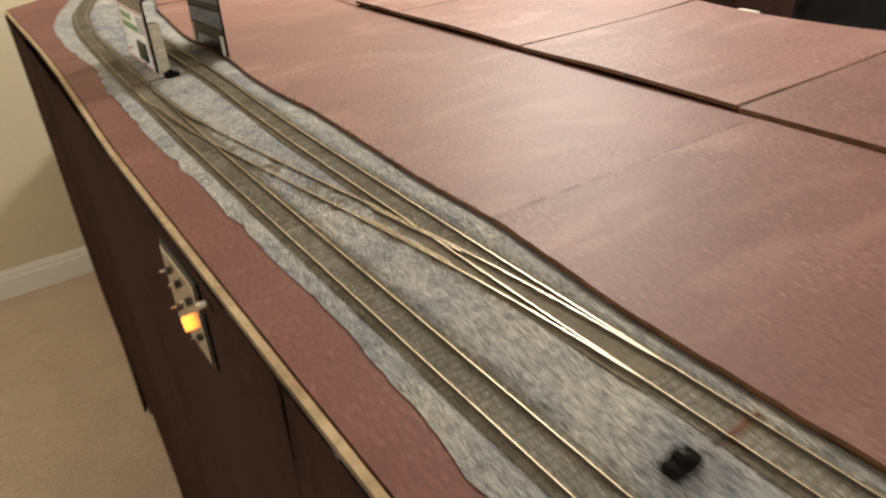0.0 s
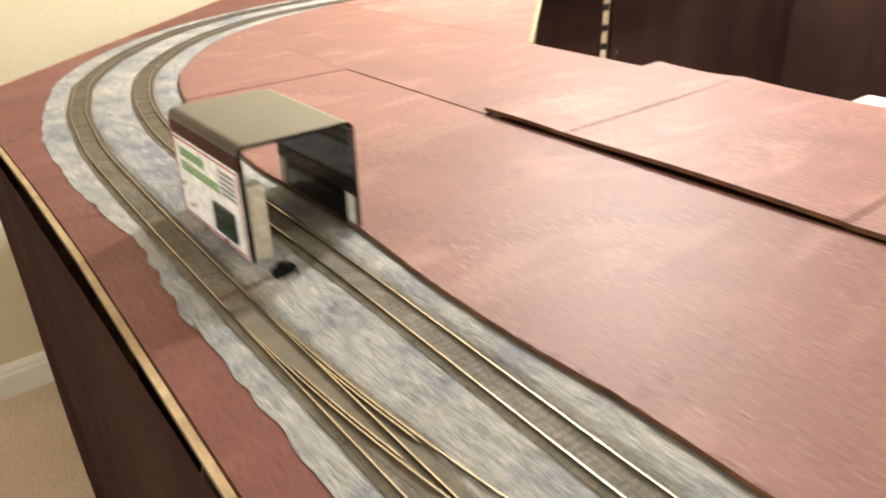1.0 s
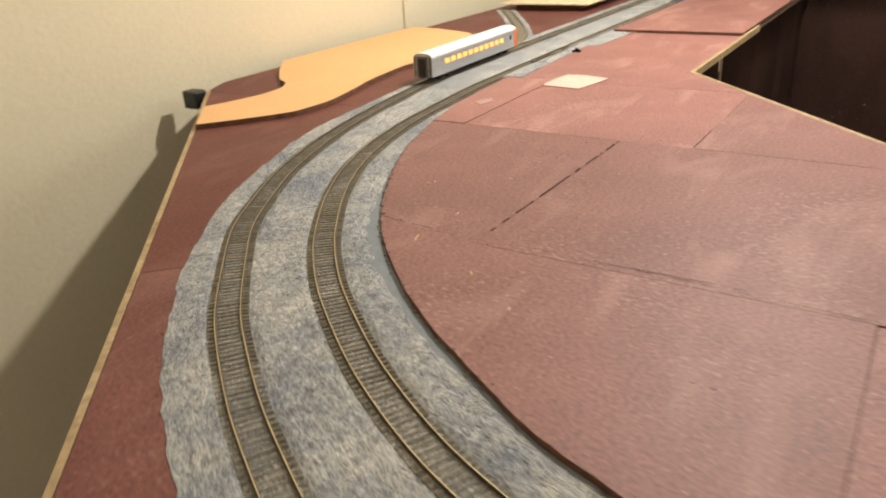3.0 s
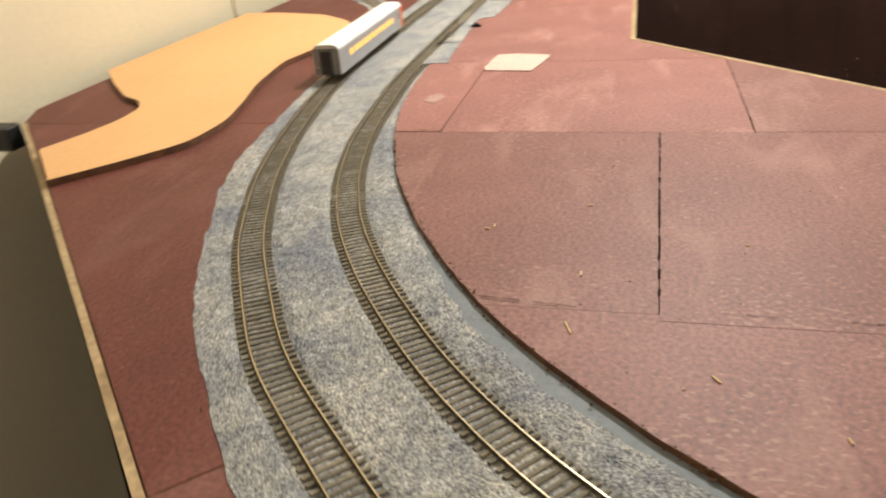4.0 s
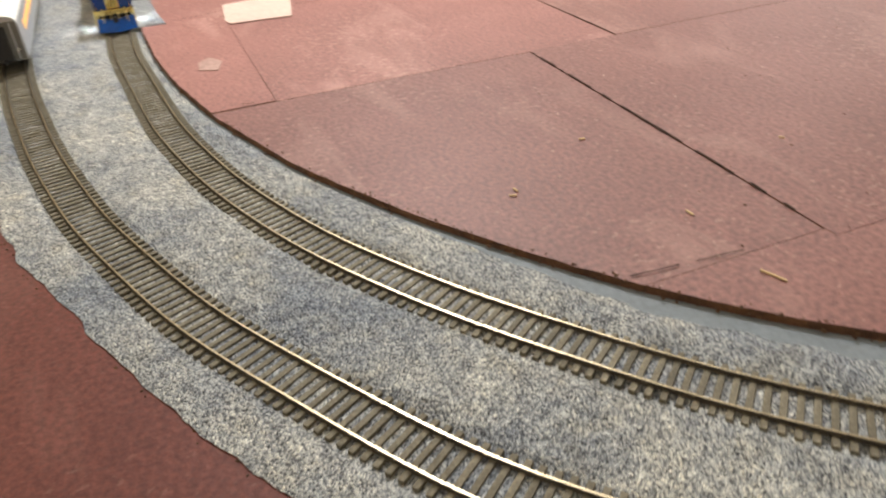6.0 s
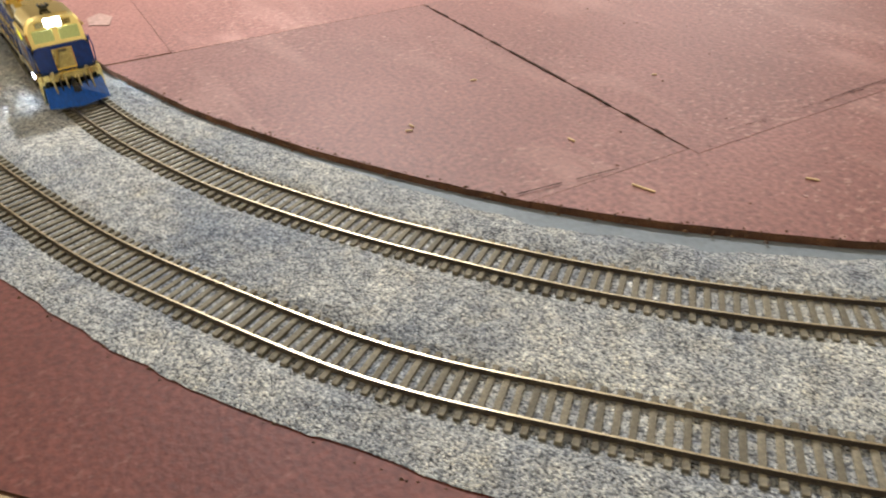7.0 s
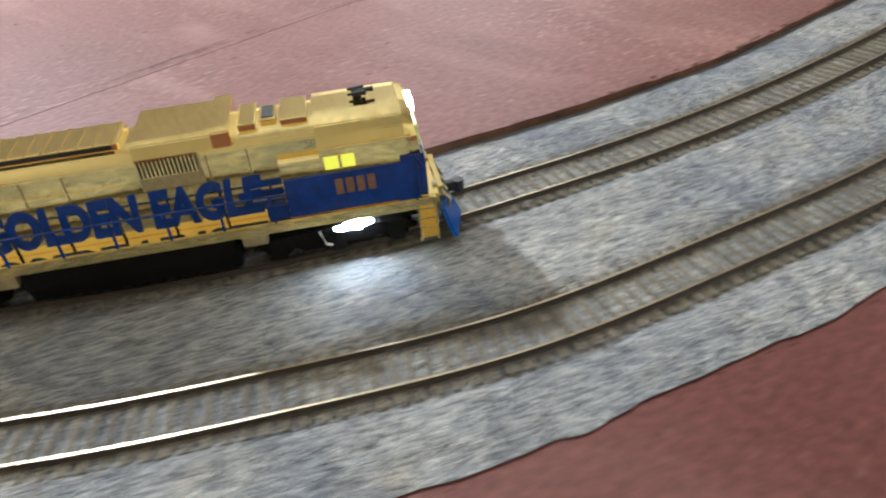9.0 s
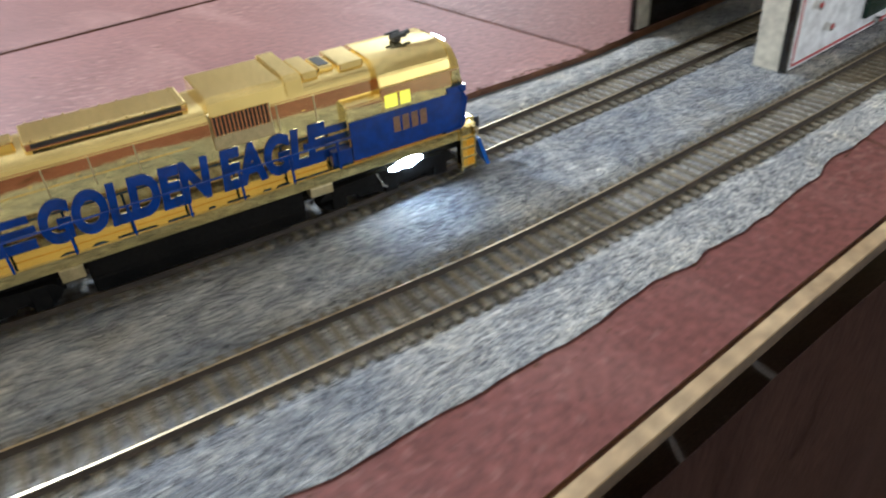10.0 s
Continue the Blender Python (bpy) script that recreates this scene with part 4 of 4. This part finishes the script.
        part("side_frame", bm, material, tr)
    return tr


# ---- golden locomotive; +x is forward, its middle above the origin ----
def locomotive():
    ob = thing("model_locomotive", "gold-plated model diesel locomotive with blue stripes and lit lamps", "locomotive")
    X = lambda d: 0.120 - d  # from the front end back
    part("sill", bar([(-.0172, .0122), (-.0172, .0156), (.0172, .0156), (.0172, .0122)], X(.228), X(.012), 0.0003), GOLD, ob)
    hood = part("hood", bar(roofed(.0122, .0155, .0478, .0532, .0042), X(.222), X(.046), 0.0004), GOLD, ob, "gold chrome long hood")
    cab = part("cab", bar(roofed(.0162, .0155, .0440, .0552, .0062), X(.0475), X(.0190), 0.0004), GOLD, ob, "gold chrome cab with rounded roof")
    part("cab_rear", bar(roofed(.0160, .0155, .0400, .0415, .0030), X(.0610), X(.0470), 0.0004), GOLD, ob)
    # sloped cab front and wide nose
    bm = bmesh.new()
    rear = roofed(.0162, .0345, .0440, .0552, .0062)
    fr = [(y * 0.93, .0345 + (z - .0345) * 0.93) for y, z in rear]
    A = [bm.verts.new((X(.0190), y, z)) for y, z in rear]
    B = [bm.verts.new((X(.0140) - (z - .0345) * 0.12, y, z)) for y, z in fr]
    n = len(rear)
    bm.faces.new(A)
    bm.faces.new(B[::-1])
    for i in range(n):
        bm.faces.new((A[i], B[i], B[(i + 1) % n], A[(i + 1) % n]))
    part("windshield_hood", bm, GOLD, cab)
    part("nose", bar([(-.0150, .0155), (-.0160, .0300), (-.0135, .0350), (.0135, .0350), (.0160, .0300), (.0150, .0155)], X(.0225), X(.0130), 0.0008), BLUE, ob, "deep blue nose")
    part("nose_door", box(X(.0130), X(.0122), -.0058, .0058, .0168, .0325, 0.0006), GOLD, ob, "gold nose door")
    part("door_bar", box(X(.0122), X(.0119), -.0022, .0022, .0300, .0312), BLACK, ob)
    for s in (-1, 1):
        y = s * .0163
        part("blue_panel", box(X(.0605), X(.0160), y - .0004, y + .0004, .0160, .0335, 0.0002, 1), BLUE, ob, "deep blue side panel")
        part("blue_corner", box(X(.0215), X(.0135), y - .0006, y + .0002, .0330, .0362, 0.0002, 1), BLUE, ob)
        # the road number as plain bars
        for k in range(4):
            u = .0440 - .0036 * k
            part("number_bar", box(X(u), X(u - .0026), y + s * .0004 - .00015, y + s * .0004 + .00015, .0236, .0306), BRONZE, ob)
        part("cab_window", box(X(.0462), X(.0362), s * .0163 - .0003, s * .0163 + .0003, .0352, .0408, 0.0002, 1), CABLIT, ob, "lit yellow cab window")
        part("window_post", box(X(.0415), X(.0405), s * .0166 - .0003, s * .0166 + .0003, .0350, .0410), GOLD, ob)
        part("window_rail", box(X(.0475), X(.017), s * .0164 - .0006, s * .0164 + .0006, .0436, .0448, 0.0002, 1), GOLD, ob)
        # stripes behind the cab and behind the lettering
        for z0, z1, d0, d1 in ((.0296, .0325, .0605, .0730), (.0246, .0280, .0605, .0765), (.0192, .0230, .0605, .0750), (.0296, .0325, .1620, .1900), (.0246, .0280, .1610, .1900), (.0192, .0230, .1620, .1900)):
            part("blue_stripe", box(X(d1), X(d0), s * .0124 - .0002, s * .0124 + .0002, z0, z1), BLUE, ob)
        part("stripe_block", box(X(.068), X(.0605), s * .0124, s * .0160, .0156, .0225, 0.0004), BLUE, ob)
        rot = pose(0, 0, 0, 90, 0, 180 if s > 0 else 0)
        words("GOLDEN EAGLE", .0225, BLUE, "lettering", ob, Matrix.Translation((X(.1150), s * .0124, .0258)) @ rot, thick=.00025, bold=.0011, shear=0.15, widen=0.56)
        # hood doors
        for d in (.070, .083, .128, .141, .154, .167, .180, .193, .206):
            part("door_edge", box(X(d) - .00025, X(d) + .00025, s * .0123 - .0002, s * .0123 + .0002, .0365, .0475), GOLDDULL, hood)
        for d in (.074, .088, .132, .145, .158, .171, .184, .197):
            part("latch", box(X(d) - .0005, X(d) + .0005, s * .0124 - .0003, s * .0124 + .0005, .0415, .0423, 0.0001, 1), GOLD, hood)
        part("hood_rail", box(X(.221), X(.112), s * .0124 - .0002, s * .0124 + .0004, .0395, .0402), GOLD, hood)
        # air intake with slats
        gr = part("grille", box(X(.1050), X(.0850), s * .0124 - .0005, s * .0124 + .0012, .0360, .0510, 0.0004), GOLDDULL, ob, "grey mesh intake screen")
        part("grille_dark", box(X(.1042), X(.0858), s * .0137 - .0002, s * .0137 + .0002, .0425, .0500), BLACK, gr)
        for k in range(15):
            u = .0862 + k * .00128
            part("slat", box(X(u) - .0003, X(u) + .0003, s * .0140 - .0003, s * .0140 + .0004, .0422, .0503), GOLD, gr)
        # handrail with its posts
        part("handrail", tube([(X(.060), s * .0168, .0275), (X(.222), s * .0168, .0275)], .00045, 6), BLUE, ob, "blue handrail")
        for d in (.066, .083, .1005, .118, .1355, .153, .1705, .188, .2055, .221):
            part("rail_post", box(X(d) - .0004, X(d) + .0004, s * .0168 - .0004, s * .0168 + .0004, .0150, .0276), BLUE, ob)
        part("grab_bar", tube([(X(.0235), s * .0172, .016), (X(.0165), s * .0176, .017), (X(.0140), s * .0176, .030), (X(.0170), s * .0172, .0365)], .0004, 6), BLUE, ob)
        # front and rear steps
        for d in (.0125, .228):
            st = part("step_ladder", box(X(d + .005), X(d - .001), s * .0150 - .0004, s * .0150 + .0004, .0022, .0150, 0.0002, 1), GOLD, ob, "gold step ladder")
            for k in range(4):
                part("step", box(X(d + .005), X(d - .001), s * .0152, s * .0180, .0030 + .0031 * k, .0036 + .0031 * k, 0.0001, 1), GOLD, st)
            for q in (.005, -.001):
                part("step_side", box(X(d + q) - .0004, X(d + q) + .0004, s * .0150, s * .0181, .0022, .0156), GOLD, st)
        bm = cyl(.0015, .0050, "x", 12, r2=.0006, at=(X(.0360), s * .0156, .0104))
        cyl(.0010, .0060, "x", 12, r2=.0016, at=(X(.0410), s * .0156, .0100), bm=bm)
        cyl(.0006, .0040, "x", 12, r2=.0010, at=(X(.0455), s * .0156, .0095), bm=bm)
        part("ground_light", bm, TRUCKLIT, ob, "bright white ground light under the sill")
        part("pipe", tube([(X(.0525), s * .0160, .0100), (X(.051), s * .0168, .0060), (X(.049), s * .0160, .0050)], .0006, 6), CHROME, ob)
        part("ditch_light", cyl(.0011, .0014, "x", 12, at=(X(.0105), s * .0098, .0168)), CHROME, ob)
        part("windshield_pane", box(X(.0152), X(.0140), s * .0072 - .0056, s * .0072 + .0056, .0375, .0462, 0.0004), CABGLASS, cab, "yellow-green windshield pane with a faint glow")
        part("step_box", box(X(.0785), X(.0700), s * .0130, s * .0172, .0092, .0122, 0.0004), GOLDDULL, ob)
        part("step_box", box(X(.1600), X(.1530), s * .0130, s * .0172, .0085, .0122, 0.0004), GOLDDULL, ob)
    # roof
    part("radiator_roof", bar([(-.0140, .0500), (-.0136, .0558), (-.0122, .0572), (.0122, .0572), (.0136, .0558), (.0140, .0500)], X(.1045), X(.0790), 0.0004), GOLD, ob, "raised gold roof box")
    part("radiator_wing", bar([(-.0145, .0505), (-.0143, .0570), (-.0128, .0584), (.0128, .0584), (.0143, .0570), (.0145, .0505)], X(.0795), X(.0735), 0.0004), GOLD, ob)
    for d0, d1, w, h in ((.0490, .0580, .0085, .0553), (.0590, .0645, .0060, .0550), (.0655, .0715, .0085, .0556)):
        part("roof_hatch", box(X(d1), X(d0), -w, w, .0520, h, 0.0005), GOLD, ob)
    part("hatch_slot", box(X(.0638), X(.0600), -.0045, .0045, .0548, .0552), BLACK, ob)
    dyn = part("roof_vent", box(X(.1560), X(.1090), -.0082, .0082, .0520, .0560, 0.0006), GOLD, ob, "long gold roof vent")
    for s in (-1, 1):
        part("vent_slot", box(X(.1540), X(.1110), s * .0082 - .0003, s * .0082 + .0003, .0536, .0552), BLACK, dyn)
    for k in range(9):
        part("vent_rib", box(X(.1110 + k * .0053) - .0003, X(.1110 + k * .0053) + .0003, -.0080, .0080, .0558, .0563), GOLD, dyn)
    part("roof_box", box(X(.1640), X(.1580), -.0035, .0035, .0520, .0560, 0.0006), GOLD, ob)
    for d in (.175, .190, .205):
        f = part("roof_fan", cyl(.0072, .0020, "z", 28, at=(X(d), 0, .0540)), GOLD, ob, "round roof fan")
        part("fan_grille", cyl(.0060, .0006, "z", 28, at=(X(d), 0, .0551)), BLACK, f)
    # horn
    horn = part("horn", box(X(.0335), X(.0305), -.0022, .0022, .0555, .0574, 0.0003), BLACK, ob, "black air horn on the cab roof")
    for k, (dy, dx, ln) in enumerate(((-.0028, 0, .010), (0, .002, .012), (.0028, 0, .009))):
        part("trumpet", cyl(.0005, ln * .62, "x", 10, r2=.0011, at=(X(.0320) + dx, dy * .8, .0580)), BLACK, horn)
    part("headlight", box(X(.0172), X(.0140), -.0046, .0046, .0474, .0528, 0.0006), HEADLIT, cab, "glowing white headlight")
    part("number_board", box(X(.0172), X(.0152), -.0100, .0100, .0470, .0516, 0.0004), GOLD, cab)
    # front platform, plow, couplers
    part("platform", box(X(.0160), X(.0095), -.0160, .0160, .0128, .0160, 0.0005), GOLD, ob)
    part("anticlimber", box(X(.0100), X(.0075), -.0120, .0120, .0125, .0165, 0.0005), GOLD, ob)
    for k in range(7):
        part("hose", tube([(X(.0080), -.0105 + k * .0035, .0140), (X(.0055), -.0107 + k * .0035, .0110), (X(.0060), -.0102 + k * .0035, .0070)], .0006, 6), BLACK if k % 2 else GOLDDULL, ob)
    bm = bmesh.new()
    pl = [(-.0165, .0105), (-.0175, .0015), (0, .0010), (.0175, .0015), (.0165, .0105), (0, .0098)]
    sh = [X(.0080), X(.0045), X(.0000), X(.0045), X(.0080), X(.0050)]
    A = [bm.verts.new((u, y, z)) for u, (y, z) in zip(sh, pl)]
    B = [bm.verts.new((u - .0016, y, z)) for u, (y, z) in zip(sh, pl)]
    for f in ((0, 1, 2, 5), (5, 2, 3, 4)):
        bm.faces.new([A[i] for i in f])
        bm.faces.new([B[i] for i in f[::-1]])
    for i in range(6):
        j = (i + 1) % 6
        bm.faces.new((A[i], B[i], B[j], A[j]))
    part("plow", bm, BLUEBRIGHT, ob, "bright blue snow plow")
    for d, sg in ((.004, 1), (.236, -1)):
        cp = part("coupler", box(X(d) - .006, X(d) + .004, -.0016, .0016, .0085, .0115, 0.0005), BLACK, ob)
        part("knuckle", cyl(.0022, .0034, "z", 12, at=(X(d) + sg * .0035, 0, .0100)), BLACK, cp)
    part("rear_wall", box(X(.2235), X(.2215), -.0118, .0118, .0156, .0500, 0.0006), GOLD, ob)
    part("rear_platform", box(X(.2320), X(.2240), -.0160, .0160, .0128, .0158, 0.0005), GOLD, ob)
    part("fuel_tank", bar([(-.0155, .0120), (-.0166, .0070), (-.0145, .0018), (.0145, .0018), (.0166, .0070), (.0155, .0120)], X(.1520), X(.0810), 0.0006), UNDER, ob, "black fuel tank")
    part("underframe", box(X(.226), X(.014), -.0125, .0125, .0085, .0122), UNDER, ob)
    # sill and deck at their height over the rail, the upper works above
    for o in ob.children_recursive:
        for v in o.data.vertices:
            v.co.z = .0202 + (v.co.z - .0157) * 0.82 if v.co.z > .0157 else v.co.z * 1.287
    bogie(ob, X(.0470), 3, .042, side=.0148, tall=1.4)
    bogie(ob, X(.1880), 3, .042, side=.0148, tall=1.4)
    return ob


loco = locomotive()


# ---- passenger coach; +x towards its orange end ----
def coach():
    ob = thing("model_coach", "silver model passenger coach with lit amber windows and orange end", "coach")
    L2 = 0.1485
    part("body", bar(roofed(.0172, .0085, .0370, .0445, .0060), -L2, L2), SILVER, ob, "silver coach body")
    part("roof", bar([(-.0168, .0388), (-.0160, .0412), (-.0140, .0434), (-.0090, .0450), (0, .0456), (.0090, .0450), (.0140, .0434), (.0160, .0412), (.0168, .0388)], -L2 + .0006, L2 - .0006), COACHROOF, ob, "pale grey ribbed roof", smooth=False)
    part("end_wall", box(-L2 - .0008, -L2 + .0004, -.0160, .0160, .0090, .0405, 0.0006), COACHEND, ob, "dark grey coach end")
    part("end_door", box(-L2 - .0016, -L2, -.0050, .0050, .0090, .0350, 0.0004), COACHEND, ob)
    part("diaphragm", box(-L2 - .0030, -L2 - .0006, -.0066, .0066, .0085, .0375, 0.0008), BLACK, ob)
    for s in (-1, 1):
        part("end_rib", box(-L2 - .0014, -L2, s * .0110 - .0005, s * .0110 + .0005, .0100, .0395), SILVER, ob)
        part("tail_lamp", cyl(.0013, .0012, "x", 12, at=(-L2 - .001, s * .0120, .0180)), CHROME, ob)
    part("orange_end", bar([(-.0174, .0090), (-.0174, .0375), (-.0150, .0420), (-.0090, .0448), (.0090, .0448), (.0150, .0420), (.0174, .0375), (.0174, .0090)], L2 - .010, L2 + .0008), ORANGEP, ob, "orange painted coach end")
    for s in (-1, 1):
        part("lower_band", box(-L2 + .001, L2 - .011, s * .0173 - .0004, s * .0173 + .0004, .0086, .0110), SILVER, ob)
        for z in (.0135, .0165, .0195, .0335, .0355):
            part("rib_line", box(-L2 + .002, L2 - .012, s * .0173 - .0002, s * .0173 + .0002, z, z + .0008), SILVER, ob)
        part("window_band", box(-L2 + .028, L2 - .030, s * .0173 - .0002, s * .0173 + .0002, .0222, .0318), SILVER, ob)
        for k in range(11):
            u = -L2 + .040 + k * .0190
            w = part("window", box(u, u + .0125, s * .0175 - .0003, s * .0175 + .0003, .0235, .0308, 0.0003, 1), WINLIT, ob, "lit amber window")
            part("window_frame", box(u + .0060, u + .0065, s * .0178 - .0002, s * .0178 + .0002, .0235, .0308), SILVER, w)
        part("door", box(L2 - .030, L2 - .020, s * .0174 - .0003, s * .0174 + .0003, .0100, .0340), SILVER, ob)
        part("door_window", box(L2 - .0275, L2 - .0225, s * .0177 - .0003, s * .0177 + .0003, .0235, .0310), GLASSD, ob)
    part("underframe", box(-.085, .085, -.0110, .0110, .0035, .0088, 0.0008), UNDER, ob)
    bogie(ob, -.105, 2, .028, side=.0118)
    bogie(ob, .105, 2, .028, side=.0118)
    for sg in (-1, 1):
        part("coupler", box(sg * (L2 + .003) - .004, sg * (L2 + .003) + .004, -.0014, .0014, .0080, .0108, 0.0004), BLACK, ob)
    return ob


def on_line(line, x_from, ahead):
    """Pose on the line for a vehicle between two plan points."""
    a, b = Vector(x_from), Vector(ahead)
    d = b - a
    return pose((a.x + b.x) / 2, (a.y + b.y) / 2, 0.0002, 0, 0, math.degrees(math.atan2(d.y, d.x)))


co = coach()
i0, i1 = [int(np.argmin(abs(OUTER[:, 0] - v) + (OUTER[:, 1] < 1.9) * 9)) for v in (.988, 1.208)]
co.matrix_basis = on_line(OUTER, OUTER[i0], OUTER[i1]) @ Matrix()

# ---- things on and around the table ----
sw = thing("switch_plate", "steel switch plate with toggles and a glowing orange lamp", "switch plate", pose(-.006, -.035, .012))
pl_ = part("plate", box(-.0145, -.0125, .472, .548, -.098, -.034, 0.0008), CHROME, sw, "worn steel plate")
part("pilot_lamp", cyl(.0055, .006, "x", 16, at=(-.016, .509, -.082)), SWITCHRED, sw, "glowing orange pilot lamp")
for y_, z_ in ((.535, -.050), (.515, -.052), (.492, -.055), (.532, -.080), (.486, -.082)):
    part("screw", cyl(.003, .003, "x", 12, at=(-.0155, y_, z_)), BLACK, sw)
    part("toggle", cyl(.0010, .006, "x", 10, at=(-.018, y_, z_ + .001)), CHROME, sw)
part("side_knob", cyl(.004, .006, "x", 14, at=(-.016, .447, -.036)), CHROME, sw)
part("backing", box(-.0126, -.006, .468, .552, -.102, -.030), BLACK, sw)

post = thing("marked_post", "pale wooden upright with black marks in a gap of the skirts", "post")
part("upright", box(1.378, 1.404, 1.694, 1.712, FLOOR, TOP - 0.007, 0.002), CARD, post)
for z_ in (-.05, -.10, -.145, -.19):
    part("black_mark", box(1.381, 1.401, 1.6925, 1.695, z_ - .016, z_, 0.0004, 1), BLACK, post)

tagged(link("edge_clip", box(.775, .80, 2.372, 2.405, -.03, -.001, .003), BLACK), "black clamp at the corner of the table by the wall", "clamp")
tagged(link("trim", box(1.462, 1.474, NWALL - .006, NWALL, TOP, CEIL, .002, 1), WALL), "thin painted joint strip on the wall", "trim", kind="structure")


def office_chair(x, y, a):
    ob = thing("office_chair", "black office chair with a rounded back and pale armrests", "chair", pose(x, y, FLOOR, 0, 0, a))
    bm = box(-.25, .25, -.25, .25, .46, .54, .035, 3)
    part("seat", bm, CHAIRM, ob, smooth=True)
    bm = bmesh.new()
    cols, rws = 14, 14
    g = []
    for i in range(cols + 1):
        u = i / cols * 2 - 1
        col = []
        for j in range(rws + 1):
            v = j / rws
            wv = .23 * (1 - 0.25 * max(0, v - .55) ** 2 * 4)
            top = .60 + .55 * v * (1 - 0.10 * u * u)
            col.append(bm.verts.new((-.24 - .05 * v + .05 * u * u, wv * u, top)))
        g.append(col)
    for i in range(cols):
        for j in range(rws):
            bm.faces.new((g[i][j], g[i + 1][j], g[i + 1][j + 1], g[i][j + 1]))
    bmesh.ops.solidify(bm, geom=bm.faces[:], thickness=0.05)
    part("backrest", bm, CHAIRM, ob, smooth=True)
    for s in (-1, 1):
        part("armrest", box(-.05, .14, s * .235 - .032, s * .235 + .032, .785, .815, .012, 3), FOAM, ob, "pale grey armrest", smooth=True)
        part("arm_post", box(-.03, .03, s * .24 - .012, s * .24 + .012, .50, .786, .006), BLACK, ob)
    part("column", cyl(.03, .36, "z", 18, at=(0, 0, .28)), BLACK, ob)
    for k in range(5):
        c, s_ = math.cos(k * math.tau / 5), math.sin(k * math.tau / 5)
        leg = part("base_leg", tube([(0, 0, .11), (c * .28, s_ * .28, .06)], .018, 8), BLACK, ob)
        part("castor", cyl(.028, .03, "y", 14, at=(c * .28, s_ * .28, .028)), BLACK, leg)
    return ob


office_chair(1.38, .80, 180)

# unseen fittings added at the lights
for lx, ly, lz, lw in LAMPS:
    lamp = thing("added_lamp", "unseen lamp fitting added round a light, its shade dimming the ceiling", "lamp", pose(lx, ly, CEIL), "pendant lamps")
    part("canopy", cyl(.05, .02, "z", 24, at=(0, 0, -.010)), WHITE, lamp)
    part("stem", cyl(.006, CEIL - lz - .08, "z", 12, at=(0, 0, -(CEIL - lz - .08) / 2 - .02)), WHITE, lamp)
    bm = cyl(.025, .04, "z", 20, at=(0, 0, lz - CEIL + .075))
    part("socket", bm, WHITE, lamp)
    # added shade: blocks the upward light so the ceiling stays dim
    bm = bmesh.new()
    rings = [[bm.verts.new((r * math.cos(k * math.tau / 28), r * math.sin(k * math.tau / 28), lz - CEIL + h)) for k in range(28)] for r, h in ((.027, .078), (.042, .070), (.058, .046), (.056, .045), (.041, .068), (.027, .076))]
    for p, q in zip(rings, rings[1:]):
        for k in range(28):
            bm.faces.new((p[k], p[(k + 1) % 28], q[(k + 1) % 28], q[k]))
    part("shade", bm, SHADE, lamp, "added dark shade that keeps light off the ceiling", smooth=True)

# ---- sleepers, last ----
for ob, line, lo, hi in PENDING:
    l = np.concatenate([[0], np.cumsum(np.linalg.norm(np.diff(line, axis=0), axis=1))])
    t = np.gradient(line, axis=0)
    rest_v, rest_f = [], []
    s, count = 0.004, 0
    while s < l[-1] - 0.003:
        x, y = np.interp(s, l, line[:, 0]), np.interp(s, l, line[:, 1])
        a = math.atan2(np.interp(s, l, t[:, 1]), np.interp(s, l, t[:, 0])) - math.pi / 2 + random.uniform(-.02, .02)
        sz = random.uniform(-.0002, .0001)
        m = pose(x, y, sz, 0, 0, math.degrees(a))
        if lo <= s <= hi and count < 300:
            tie = bpy.data.objects.new("sleeper", SLEEPER)
            scene.collection.objects.link(tie)
            tie.parent = ob
            tie.matrix_basis = m
            count += 1
        else:
            k = len(rest_v)
            rest_v += [tuple(m @ v.co) for v in SLEEPER.vertices]
            rest_f += [tuple(k + i for i in p.vertices) for p in SLEEPER.polygons]
        s += PITCH
    if rest_v:
        me = bpy.data.meshes.new("sleeper_rest")
        me.from_pydata(rest_v, [], rest_f)
        me.materials.append(TIMBER)
        far_ob = new("sleeper_rest", me)
        far_ob.parent = ob
        far_ob["kind"] = "stuff"


def motions():
    """The locomotive runs along the inner track at an even pace."""
    l = np.concatenate([[0], np.cumsum(np.linalg.norm(np.diff(INNER, axis=0), axis=1))])
    at = lambda s: Vector((np.interp(s, l, INNER[:, 0]), np.interp(s, l, INNER[:, 1])))
    rows = []
    for k in range(41):
        t = k * 0.25
        front = np.interp(t, [v[0] for v in NOSE], [v[1] for v in NOSE])
        a, b = at(front + .188), at(front + .047)
        d = (b - a).normalized()
        c = (a + b) / 2 - d * 0.0025
        rows.append((t, pose(c.x, c.y, 0.0002, 0, 0, math.degrees(math.atan2(d.y, d.x)))))
    walk(loco, rows)


motions()
